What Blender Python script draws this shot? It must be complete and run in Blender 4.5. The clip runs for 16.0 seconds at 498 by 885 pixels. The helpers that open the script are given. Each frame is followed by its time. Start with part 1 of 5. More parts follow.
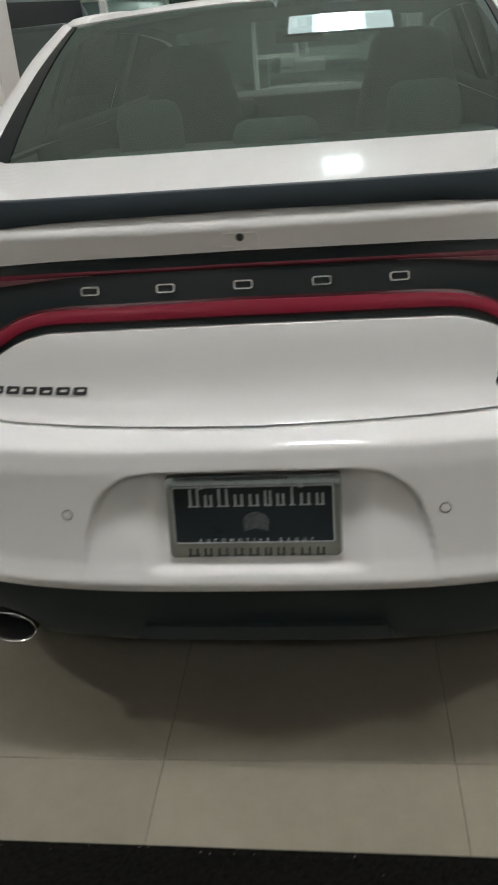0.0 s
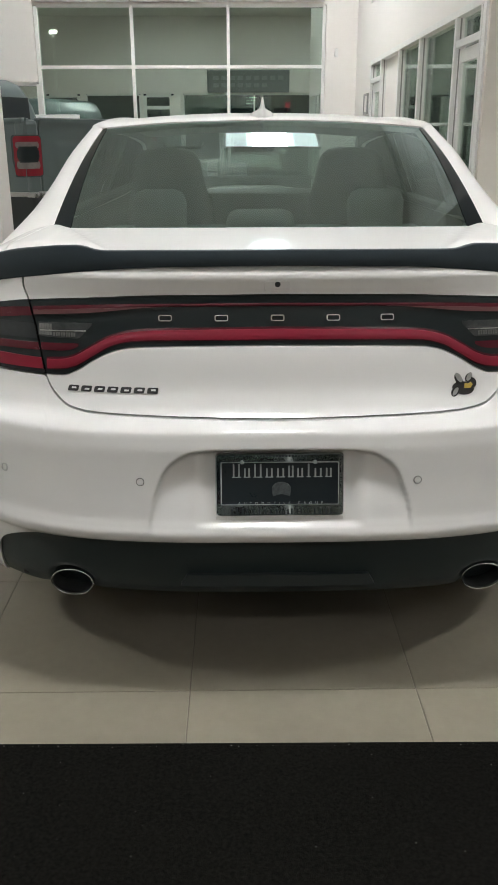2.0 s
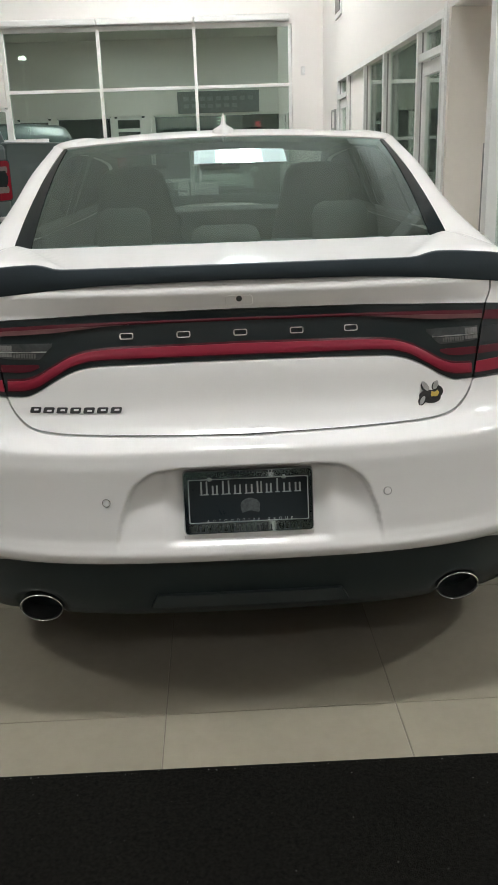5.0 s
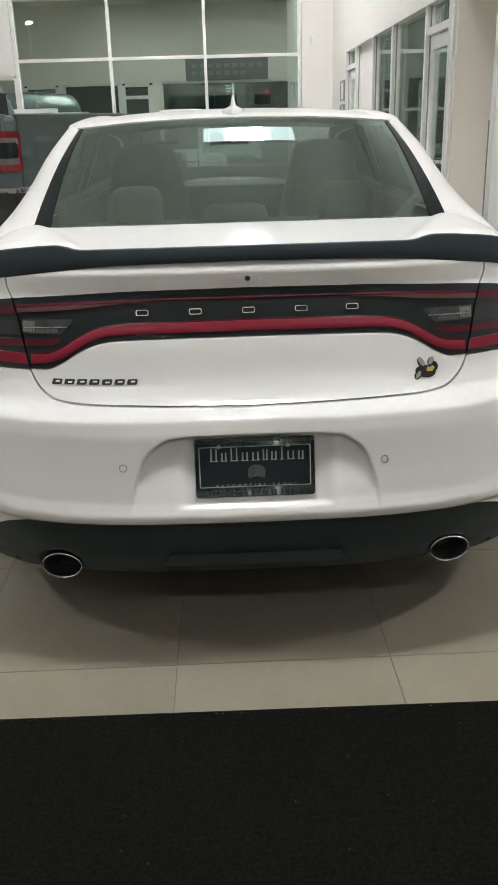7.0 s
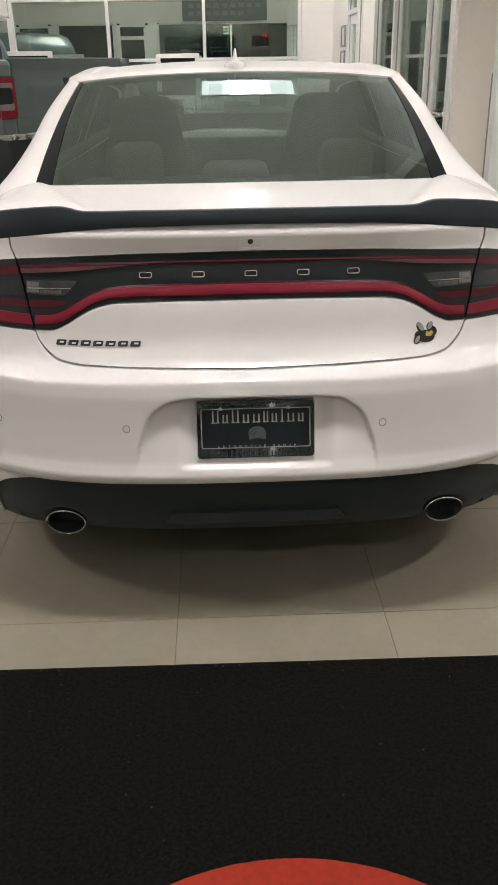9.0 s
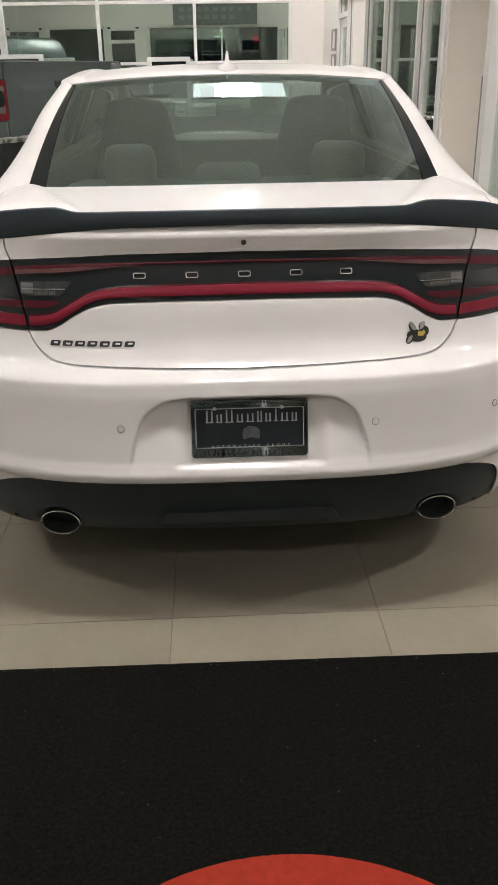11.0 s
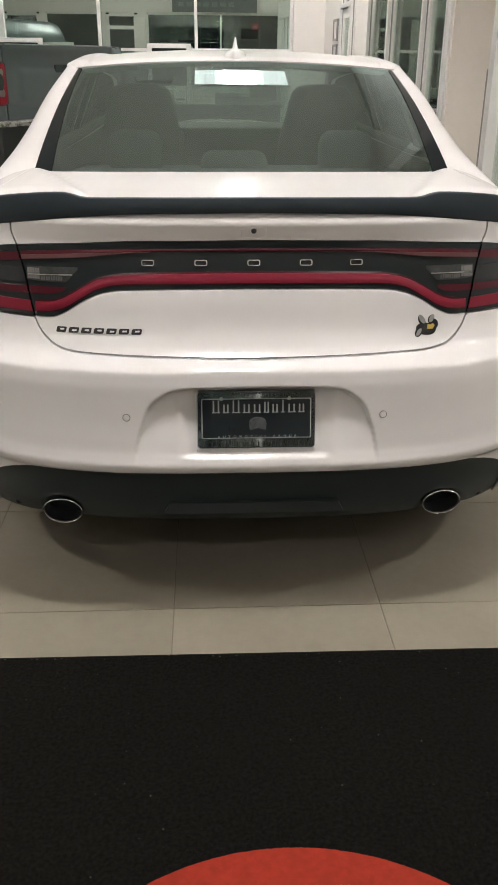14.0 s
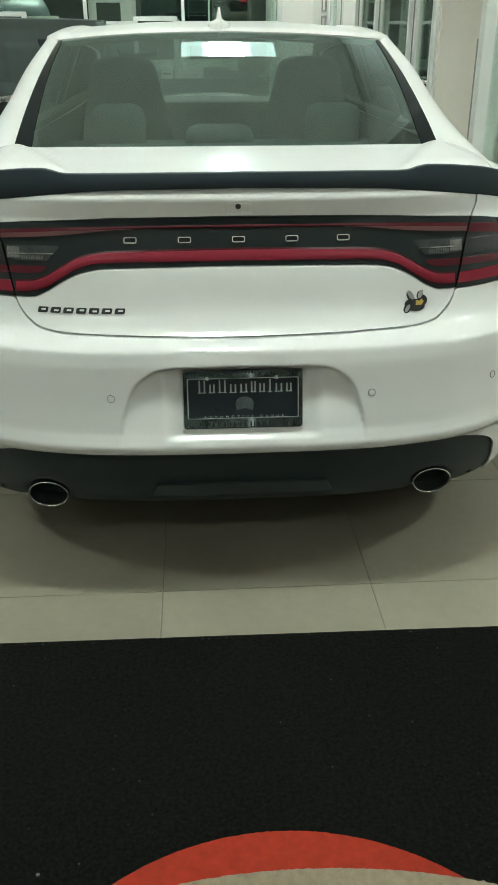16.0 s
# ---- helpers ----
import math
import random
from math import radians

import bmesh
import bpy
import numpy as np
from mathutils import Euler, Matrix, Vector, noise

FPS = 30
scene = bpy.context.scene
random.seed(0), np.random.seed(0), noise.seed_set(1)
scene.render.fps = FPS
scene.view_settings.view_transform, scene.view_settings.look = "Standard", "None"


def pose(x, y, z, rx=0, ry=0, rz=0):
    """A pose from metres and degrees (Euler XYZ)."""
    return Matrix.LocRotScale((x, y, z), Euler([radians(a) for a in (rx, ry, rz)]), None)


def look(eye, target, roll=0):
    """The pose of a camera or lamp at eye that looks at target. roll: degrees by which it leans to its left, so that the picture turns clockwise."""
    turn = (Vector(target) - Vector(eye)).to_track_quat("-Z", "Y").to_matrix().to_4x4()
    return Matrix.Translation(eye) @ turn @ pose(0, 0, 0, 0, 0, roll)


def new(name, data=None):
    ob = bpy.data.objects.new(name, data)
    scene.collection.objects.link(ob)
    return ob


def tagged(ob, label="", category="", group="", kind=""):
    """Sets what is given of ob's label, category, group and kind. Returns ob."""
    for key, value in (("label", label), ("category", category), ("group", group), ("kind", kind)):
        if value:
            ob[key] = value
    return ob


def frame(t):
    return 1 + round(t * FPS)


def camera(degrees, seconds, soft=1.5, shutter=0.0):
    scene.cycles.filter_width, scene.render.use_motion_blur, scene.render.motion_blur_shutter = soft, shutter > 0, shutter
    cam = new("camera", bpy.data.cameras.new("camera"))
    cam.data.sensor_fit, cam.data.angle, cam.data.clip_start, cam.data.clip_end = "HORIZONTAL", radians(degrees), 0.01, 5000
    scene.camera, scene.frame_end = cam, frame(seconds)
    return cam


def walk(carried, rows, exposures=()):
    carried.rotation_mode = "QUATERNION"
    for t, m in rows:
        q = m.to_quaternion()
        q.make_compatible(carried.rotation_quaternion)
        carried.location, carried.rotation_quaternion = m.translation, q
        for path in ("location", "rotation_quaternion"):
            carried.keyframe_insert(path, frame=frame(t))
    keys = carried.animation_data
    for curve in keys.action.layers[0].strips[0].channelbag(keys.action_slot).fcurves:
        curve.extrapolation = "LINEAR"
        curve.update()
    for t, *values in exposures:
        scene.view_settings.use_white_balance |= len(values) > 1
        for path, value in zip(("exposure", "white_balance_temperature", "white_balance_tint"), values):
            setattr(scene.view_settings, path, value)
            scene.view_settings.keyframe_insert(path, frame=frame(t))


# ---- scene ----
cam = camera(33.0, 16.0, shutter=0.5)
PATH = [
    (0, (0.173, -1.349, 1.377), (-0.058, 0.438, 0.509), -4.9),
    (0.5, (-0.065, -1.511, 1.386), (-0.146, 0.284, 0.506), -3.0),
    (1, (-0.126, -1.691, 1.396), (-0.166, 0.172, 0.669), -1.8),
    (1.5, (-0.096, -1.896, 1.404), (-0.093, -0.019, 0.715), -0.8),
    (2, (-0.097, -1.966, 1.402), (-0.074, -0.085, 0.723), -0.2),
    (2.5, (-0.09, -1.951, 1.402), (-0.068, -0.066, 0.734), -0.3),
    (3, (-0.07, -1.936, 1.396), (0.005, -0.048, 0.74), -0.9),
    (3.5, (-0.07, -1.925, 1.395), (0.008, -0.035, 0.747), -1.4),
    (4, (-0.055, -1.911, 1.385), (0.018, -0.018, 0.746), -1.6),
    (6.5, (-0.056, -2.046, 1.418), (-0.009, -0.16, 0.755), -1.9),
    (7, (-0.062, -2.085, 1.437), (-0.016, -0.214, 0.731), -1.6),
    (7.5, (-0.065, -2.129, 1.459), (-0.02, -0.26, 0.75), -1.4),
    (8, (-0.078, -2.137, 1.476), (-0.028, -0.267, 0.768), -1.1),
    (8.5, (-0.089, -2.123, 1.484), (-0.032, -0.266, 0.745), -0.8),
    (9, (-0.081, -2.115, 1.482), (-0.024, -0.289, 0.667), -0.9),
    (11.5, (-0.091, -2.131, 1.478), (-0.012, -0.303, 0.671), -0.8),
    (12, (-0.096, -2.13, 1.479), (-0.015, -0.301, 0.675), -0.7),
    (12.5, (-0.103, -2.127, 1.472), (-0.022, -0.294, 0.676), -0.2),
    (13, (-0.118, -2.124, 1.473), (-0.031, -0.292, 0.676), 0.1),
    (13.5, (-0.127, -2.12, 1.474), (-0.034, -0.288, 0.677), 0.2),
    (14, (-0.127, -2.112, 1.471), (-0.03, -0.294, 0.643), 0.4),
    (14.5, (-0.12, -2.111, 1.473), (-0.02, -0.296, 0.638), 0.3),
    (15, (-0.115, -2.101, 1.47), (-0.01, -0.291, 0.625), 0.2),
    (15.5, (-0.111, -2.093, 1.467), (-0.003, -0.29, 0.608), 0.1),
    (16, (-0.107, -2.08, 1.462), (0.003, -0.285, 0.587), -0.1),
]
EXPO = [(0.0, 0.14, 6500, 10), (0.5, 0.25, 6500, 10), (1.0, 0.38, 6500, 10), (4.0, 0.48, 6500, 10), (6.5, 0.51, 6500, 10), (8.2, 0.59, 6500, 9), (8.4, 0.55, 6900, 16),
        (15.7, 0.55, 6900, 16), (15.85, 0.53, 6400, -9), (16.0, 0.53, 6400, -9)]

walk(cam, [(t, look(eye, target, roll)) for t, eye, target, roll in PATH], EXPO)

# ---- world and lights: a showroom at night under ceiling luminaires ----
CEIL = 5.6
world = bpy.data.worlds.new("night_sky")
world.use_nodes = True
scene.world = world
world.node_tree.nodes["Background"].inputs[0].default_value = (0.010, 0.013, 0.018, 1)
world.node_tree.nodes["Background"].inputs[1].default_value = 1.0


# ---- materials ----
def material(name, colour, rough=0.5, metal=0.0, spread=0.08, scale=6.0, fine=60.0, bump=0.0, bump_scale=300.0, coat=0.0, spec=0.5):
    """Principled surface whose colour varies at two scales, with an optional fine relief."""
    m = bpy.data.materials.new(name)
    m.use_nodes = True
    nt = m.node_tree
    b = nt.nodes["Principled BSDF"]
    b.inputs["Roughness"].default_value = rough
    b.inputs["Metallic"].default_value = metal
    b.inputs["Coat Weight"].default_value = coat
    b.inputs["Coat Roughness"].default_value = 0.06
    b.inputs["Specular IOR Level"].default_value = spec
    co = nt.nodes.new("ShaderNodeTexCoord")
    src = co.outputs["Object"]
    if spread:
        big = nt.nodes.new("ShaderNodeTexNoise")
        big.inputs["Scale"].default_value = scale
        big.inputs["Detail"].default_value = 3
        small = nt.nodes.new("ShaderNodeTexNoise")
        small.inputs["Scale"].default_value = fine
        small.inputs["Detail"].default_value = 2
        nt.links.new(src, big.inputs["Vector"])
        nt.links.new(src, small.inputs["Vector"])
        add = nt.nodes.new("ShaderNodeMath")
        add.operation = "MULTIPLY_ADD"
        add.inputs[1].default_value = 0.5
        nt.links.new(small.outputs[0], add.inputs[0])
        nt.links.new(big.outputs[0], add.inputs[2])
        mr = nt.nodes.new("ShaderNodeMapRange")
        mr.inputs[1].default_value, mr.inputs[2].default_value = 0.45, 1.05
        nt.links.new(add.outputs[0], mr.inputs[0])
        mix = nt.nodes.new("ShaderNodeMix")
        mix.data_type = "RGBA"
        lo = [max(0.0, c * (1 - spread)) for c in colour]
        hi = [min(1.0, c * (1 + spread)) for c in colour]
        mix.inputs[6].default_value = (*lo, 1)
        mix.inputs[7].default_value = (*hi, 1)
        nt.links.new(mr.outputs[0], mix.inputs[0])
        nt.links.new(mix.outputs[2], b.inputs["Base Color"])
        rr = nt.nodes.new("ShaderNodeMapRange")
        rr.inputs[3].default_value, rr.inputs[4].default_value = max(0.0, rough * 0.88), min(1.0, rough * 1.12)
        nt.links.new(mr.outputs[0], rr.inputs[0])
        nt.links.new(rr.outputs[0], b.inputs["Roughness"])
    else:
        b.inputs["Base Color"].default_value = (*colour, 1)
    if bump:
        n = nt.nodes.new("ShaderNodeTexNoise")
        n.inputs["Scale"].default_value = bump_scale
        n.inputs["Detail"].default_value = 2
        nt.links.new(src, n.inputs["Vector"])
        bp = nt.nodes.new("ShaderNodeBump")
        bp.inputs["Strength"].default_value = bump
        bp.inputs["Distance"].default_value = 0.004
        nt.links.new(n.outputs[0], bp.inputs["Height"])
        nt.links.new(bp.outputs[0], b.inputs["Normal"])
    return m


def glass(name, tint, gloss=0.08, edge=0.6, rough=0.0, sheen=(1, 1, 1)):
    """A thin pane: tinted see-through with a mirror gloss that grows at grazing angles."""
    m = bpy.data.materials.new(name)
    m.use_nodes = True
    nt = m.node_tree
    nt.nodes.remove(nt.nodes["Principled BSDF"])
    out = nt.nodes["Material Output"]
    tr = nt.nodes.new("ShaderNodeBsdfTransparent")
    tr.inputs[0].default_value = (*tint, 1)
    gl = nt.nodes.new("ShaderNodeBsdfGlossy")
    gl.inputs["Roughness"].default_value = rough
    gl.inputs["Color"].default_value = (*sheen, 1)
    lw = nt.nodes.new("ShaderNodeLayerWeight")
    lw.inputs[0].default_value = 0.25
    mr = nt.nodes.new("ShaderNodeMapRange")
    mr.inputs[3].default_value, mr.inputs[4].default_value = gloss, edge
    nt.links.new(lw.outputs["Fresnel"], mr.inputs[0])
    mx = nt.nodes.new("ShaderNodeMixShader")
    nt.links.new(mr.outputs[0], mx.inputs[0])
    nt.links.new(tr.outputs[0], mx.inputs[1])
    nt.links.new(gl.outputs[0], mx.inputs[2])
    nt.links.new(mx.outputs[0], out.inputs[0])
    return m


def glow(name, colour, strength):
    m = bpy.data.materials.new(name)
    m.use_nodes = True
    b = m.node_tree.nodes["Principled BSDF"]
    b.inputs["Base Color"].default_value = (*colour, 1)
    b.inputs["Emission Color"].default_value = (*colour, 1)
    b.inputs["Emission Strength"].default_value = strength
    return m


WHITE_PAINT = material("white_car_paint", (0.75, 0.74, 0.727), 0.6, 0.0, 0.015, 3, 900, coat=0.55, spec=0.15)
WHITE_PAINT.node_tree.nodes["Principled BSDF"].inputs["Coat Roughness"].default_value = 0.09
BLACK_PLASTIC = material("textured_black_plastic", (0.023, 0.033, 0.034), 0.5, 0, 0.15, 8, 400, 0.15, 900, spec=0.3)
SATIN_BLACK = material("satin_black_spoiler", (0.030, 0.041, 0.048), 0.55, 0, 0.12, 6, 200, 0.05, 600, spec=0.2)
FRIT = material("black_ceramic_frit", (0.010, 0.0145, 0.0165), 0.12, 0, 0.1, 20, 400, spec=0.45)
# pale metal for the glint painted on the glossy frit
FRIT_GLINT = material("painted_frit_glint", (0.36, 0.37, 0.36), 0.22, 0.7, 0.1, 20, 400)
GLOSS_BLACK = material("gloss_black_lens", (0.014, 0.019, 0.020), 0.10, 0, 0.02, 3, 900, spec=0.4)
SMOKED = material("smoked_lamp_lens", (0.020, 0.022, 0.024), 0.08, 0, 0.2, 9, 80)
RED_LENS = material("red_lamp_lens", (0.21, 0.012, 0.030), 0.32, 0, 0, spec=0.3)
DARK_RED = material("dark_red_lens", (0.066, 0.008, 0.014), 0.25, 0, 0.10, 12, 160, spec=0.3)
EDGE_RED = material("deep_red_lens_margin", (0.060, 0.009, 0.014), 0.2, 0, 0.1, 12, 160, spec=0.3)
FACET = material("pale_pink_lens_facet", (0.105, 0.045, 0.046), 0.3, 0, 0.15, 20, 160, spec=0.3)
CLEAR_LENS = material("clear_lamp_optic", (0.040, 0.044, 0.044), 0.12, 0.0, 0.4, 25, 160)
BRIGHT_OPTIC = material("bright_lamp_optic", (0.22, 0.22, 0.215), 0.18, 0.4, 0.12, 60, 300, 0.1, 200)
DIM_OPTIC = material("ribbed_lamp_optic", (0.13, 0.13, 0.125), 0.2, 0.3, 0.2, 90, 300, 0.15, 260)
RUBBER = material("black_rubber", (0.016, 0.016, 0.016), 0.75, 0, 0.2, 20, 300, 0.2, 500)
CHROME = material("bright_chrome", (0.78, 0.78, 0.78), 0.10, 1.0, 0.05, 12, 300)
DULL_CHROME = material("worn_silver_print", (0.44, 0.46, 0.46), 0.4, 0.1, 0.2, 40, 400)
STEEL = material("brushed_steel", (0.42, 0.42, 0.41), 0.28, 1.0, 0.12, 15, 300)
SOOT = material("sooty_pipe_bore", (0.024, 0.026, 0.026), 0.7, 0, 0.2, 30, 200)
EMBLEM_BLACK = material("black_emblem", (0.022, 0.022, 0.024), 0.3, 0, 0.1, 30, 300)
EMBLEM_YELLOW = material("yellow_enamel", (0.50, 0.35, 0.07), 0.3, 0, 0.1, 60, 300)
DARK_CHROME = material("dark_chrome_badge", (0.06, 0.06, 0.062), 0.22, 0.6, 0.2, 60, 300)
PALE_METAL = material("pale_badge_metal", (0.32, 0.32, 0.31), 0.3, 0.4, 0.2, 60, 300)
PLATE_DARK = material("dark_plate_print", (0.010, 0.016, 0.020), 0.30, 0, 0.03, 20, 300)
PLATE_FRAME = material("mirror_plate_frame", (0.46, 0.50, 0.51), 0.04, 1.0, 0.04, 30, 300)
TRIM_DARK = material("dark_interior", (0.026, 0.034, 0.032), 0.7, 0, 0.2, 12, 200, 0.2, 400)
SEAT_CLOTH = material("dark_seat_leather", (0.024, 0.034, 0.032), 0.7, 0, 0.1, 10, 150)
HEADREST = material("grey_headrest_leather", (0.017, 0.025, 0.023), 0.7, 0, 0.12, 10, 150)
HEADLINER = material("grey_headliner", (0.20, 0.21, 0.20), 0.9, 0, 0.06, 8, 300, 0.2, 600)
REAR_GLASS = glass("tinted_rear_glass", (0.66, 0.82, 0.77), 0.37, 0.74, 0.0, (0.78, 0.97, 0.97))
SIDE_GLASS = glass("tinted_side_glass", (0.022, 0.029, 0.027), 0.01, 0.05)
WALL_PAINT = material("white_wall_paint", (0.80, 0.772, 0.742), 0.7, 0, 0.02, 1.5, 30, 0.06, 250)
RECESS_PAINT = material("warm_white_recess_paint", (0.78, 0.735, 0.67), 0.7, 0, 0.03, 1.5, 30, 0.06, 250)
CEILING_PAINT = material("ceiling_paint", (0.76, 0.75, 0.72), 0.9, 0, 0.03, 1.0, 20, 0.05, 200)
ALU_WHITE = material("white_window_frame", (0.78, 0.78, 0.76), 0.4, 0, 0.03, 3, 60)
ALU_GREY = material("anodised_window_frame", (0.76, 0.76, 0.74), 0.42, 0.1, 0.05, 3, 60)
WINDOW_GLASS = glass("night_window_glass", (0.45, 0.50, 0.47), 0.60, 0.82, 0.0, (0.84, 1.0, 0.91))
PARTITION_GLASS = glass("partition_glass", (0.78, 0.83, 0.80), 0.10, 0.5, 0.0, (0.95, 1.0, 0.97))
FRONT_GLASS = glass("front_glazing", (0.45, 0.50, 0.47), 0.16, 0.5, 0.0, (0.95, 1.0, 0.96))
GASKET = material("grey_gasket", (0.30, 0.30, 0.29), 0.6, 0, 0.1, 10, 100)
FRAME_GREY = material("grey_picture_frame", (0.30, 0.30, 0.29), 0.4, 0.2, 0.05, 10, 100)
ASPHALT = material("night_asphalt", (0.05, 0.05, 0.05), 0.8, 0, 0.3, 0.6, 20, 0.3, 60)
TRUCK_PAINT = material("grey_truck_paint", (0.088, 0.115, 0.114), 0.42, 0.15, 0.06, 3, 500, coat=0.12)
GROUT = material("floor_grout", (0.20, 0.178, 0.145), 0.9, 0, 0.15, 6, 120)

DARK_ALLOY = material("dark_alloy", (.05, .05, .05), .3, .8)
# grey close to the sign board's, for low contrast
SIGN_BAR = material("grey_sign_bar", (.27, .285, .28), .5)
TRUCK_RED = material("deep_red_lens", (0.22, 0.010, 0.020), 0.15, 0, 0.1, 12, 160)
PALE_LENS = material("pale_lens", (0.19, 0.155, 0.15), 0.2, 0, 0.2, 30, 160)


# ---- building helpers ----
def part(name, bm, mat, parent=None, label=""):
    """Links a bmesh as one mesh object under a thing or a part."""
    me = bpy.data.meshes.new(name)
    bm.to_mesh(me)
    bm.free()
    me.materials.append(mat)
    ob = new(name, me)
    ob.parent = parent
    if label:
        ob["label"] = label
    return ob


def thing(name, label, category, at=(0, 0, 0), group="", kind="", turn=0.0):
    ob = new(name)
    ob.empty_display_size = 0.1
    ob.location = at
    ob.rotation_euler = (0, 0, radians(turn))
    return tagged(ob, label, category, group, kind)


def shaded(bm, smooth=True):
    for f in bm.faces:
        f.smooth = smooth
    return bm


def add_box(bm, lo, hi, bevel=0.0, turn=None):
    """Adds a box between two corners, bevelled."""
    lo, hi = Vector(lo), Vector(hi)
    r = bmesh.ops.create_cube(bm, size=1.0, matrix=Matrix.Translation((lo + hi) / 2) @ Matrix.Diagonal((*(hi - lo), 1)))
    vs = r["verts"]
    if bevel:
        es = list({e for v in vs for e in v.link_edges})
        g = bmesh.ops.bevel(bm, geom=es, offset=bevel, segments=2, affect="EDGES", profile=0.5)
        vs = list({v for f in g["faces"] for v in f.verts} | {v for v in vs if v.is_valid})
    if turn:
        bmesh.ops.transform(bm, matrix=turn, verts=vs)
    return bm


def box(lo, hi, bevel=0.0):
    return add_box(bmesh.new(), lo, hi, bevel)


def add_grid(bm, fn, us, vs, flip=False):
    """A sheet of quads over two lists of parameters; fn(u, v) gives a point."""
    rows = [[bm.verts.new(fn(u, v)) for u in us] for v in vs]
    for j in range(len(vs) - 1):
        for i in range(len(us) - 1):
            q = (rows[j][i], rows[j][i + 1], rows[j + 1][i + 1], rows[j + 1][i])
            f = bm.faces.new(q[::-1] if flip else q)
            f.smooth = True
    return rows


def skirt(bm, fn, us, vs, back):
    """A narrow return along a sheet's four edges, with its own corners so that the edge stays crisp."""
    line = [fn(u, vs[0]) for u in us] + [fn(us[-1], v) for v in vs[1:]] + [fn(u, vs[-1]) for u in us[::-1][1:]] + [fn(us[0], v) for v in vs[::-1][1:-1]]
    a = [bm.verts.new(p) for p in line]
    b = [bm.verts.new(Vector(p) + Vector(back)) for p in line]
    for i in range(len(a)):
        j = (i + 1) % len(a)
        f = bm.faces.new((a[i], b[i], b[j], a[j]))
        f.smooth = True


def sheet(fn, us, vs, back=(0, 0.012, 0), flip=False):
    bm = bmesh.new()
    add_grid(bm, fn, us, vs, flip)
    skirt(bm, fn, us, vs, back)
    return bm


def add_tube(bm, points, radius, sides=8, closed=False):
    """A round rod along a line of points."""
    pts = [Vector(p) for p in points]
    n = len(pts)
    rings = []
    for i, p in enumerate(pts):
        a = pts[(i - 1) % n] if closed or i > 0 else p
        b = pts[(i + 1) % n] if closed or i < n - 1 else p
        d = (b - a).normalized()
        up = Vector((0, 0, 1)) if abs(d.z) < 0.9 else Vector((1, 0, 0))
        s = d.cross(up).normalized()
        w = s.cross(d).normalized()
        rings.append([bm.verts.new(p + radius * (math.cos(k * 2 * math.pi / sides) * s + math.sin(k * 2 * math.pi / sides) * w)) for k in range(sides)])
    for i in range(n if closed else n - 1):
        a, b = rings[i], rings[(i + 1) % n]
        for k in range(sides):
            f = bm.faces.new((a[k], a[(k + 1) % sides], b[(k + 1) % sides], b[k]))
            f.smooth = True
    if not closed:
        bm.faces.new(rings[0][::-1])
        bm.faces.new(rings[-1])
    return bm


def add_lathe(bm, profile, m, sides=32):
    """Turns a profile of (radius, height) round the z axis of the pose m."""
    rings = [[bm.verts.new(m @ Vector((r * math.cos(k * 2 * math.pi / sides), r * math.sin(k * 2 * math.pi / sides), h))) for k in range(sides)] for r, h in profile]
    for a, b in zip(rings, rings[1:]):
        for k in range(sides):
            f = bm.faces.new((a[k], a[(k + 1) % sides], b[(k + 1) % sides], b[k]))
            f.smooth = True
    return rings


def curve(xs, ys):
    """A smooth curve through a few points that never overshoots (monotone cubic)."""
    xs, ys = np.array(xs, float), np.array(ys, float)
    h = np.diff(xs)
    d = np.diff(ys) / h
    m = np.zeros_like(xs)
    m[0], m[-1] = d[0], d[-1]
    for i in range(1, len(xs) - 1):
        m[i] = 0 if d[i - 1] * d[i] <= 0 else 2 * d[i - 1] * d[i] / (d[i - 1] + d[i])

    def f(x):
        x = min(max(x, xs[0]), xs[-1])
        i = min(max(int(np.searchsorted(xs, x)) - 1, 0), len(h) - 1)
        t = (x - xs[i]) / h[i]
        return float((1 + 2 * t) * (1 - t) ** 2 * ys[i] + t * (1 - t) ** 2 * h[i] * m[i] + t * t * (3 - 2 * t) * ys[i + 1] + t * t * (t - 1) * h[i] * m[i + 1])
    return f


def span(a, b, n):
    return [a + (b - a) * i / n for i in range(n + 1)]


def smoothstep(a, b, x):
    t = min(max((x - a) / (b - a), 0.0), 1.0)
    return t * t * (3 - 2 * t)


# ---- the room ----
X_EAST, Y_NORTH, X_WEST, Y_SOUTH = 1.652, 11.4, -9.0, -9.0


def structure(name, bm, mat, label="", category=""):
    ob = part(name, bm, mat)
    return tagged(ob, label, category, "", "structure")


# floor slab under the tiles
structure("floor", box((X_WEST, Y_SOUTH, -0.15), (8.0, Y_NORTH + 0.2, -0.0022)), GROUT, "grey grout bed under large beige floor tiles", "floor")
structure("ceiling", box((X_WEST - 0.3, Y_SOUTH - 0.3, CEIL), (8.3, Y_NORTH + 0.2, CEIL + 0.2)), CEILING_PAINT, "plain white painted showroom ceiling", "ceiling")

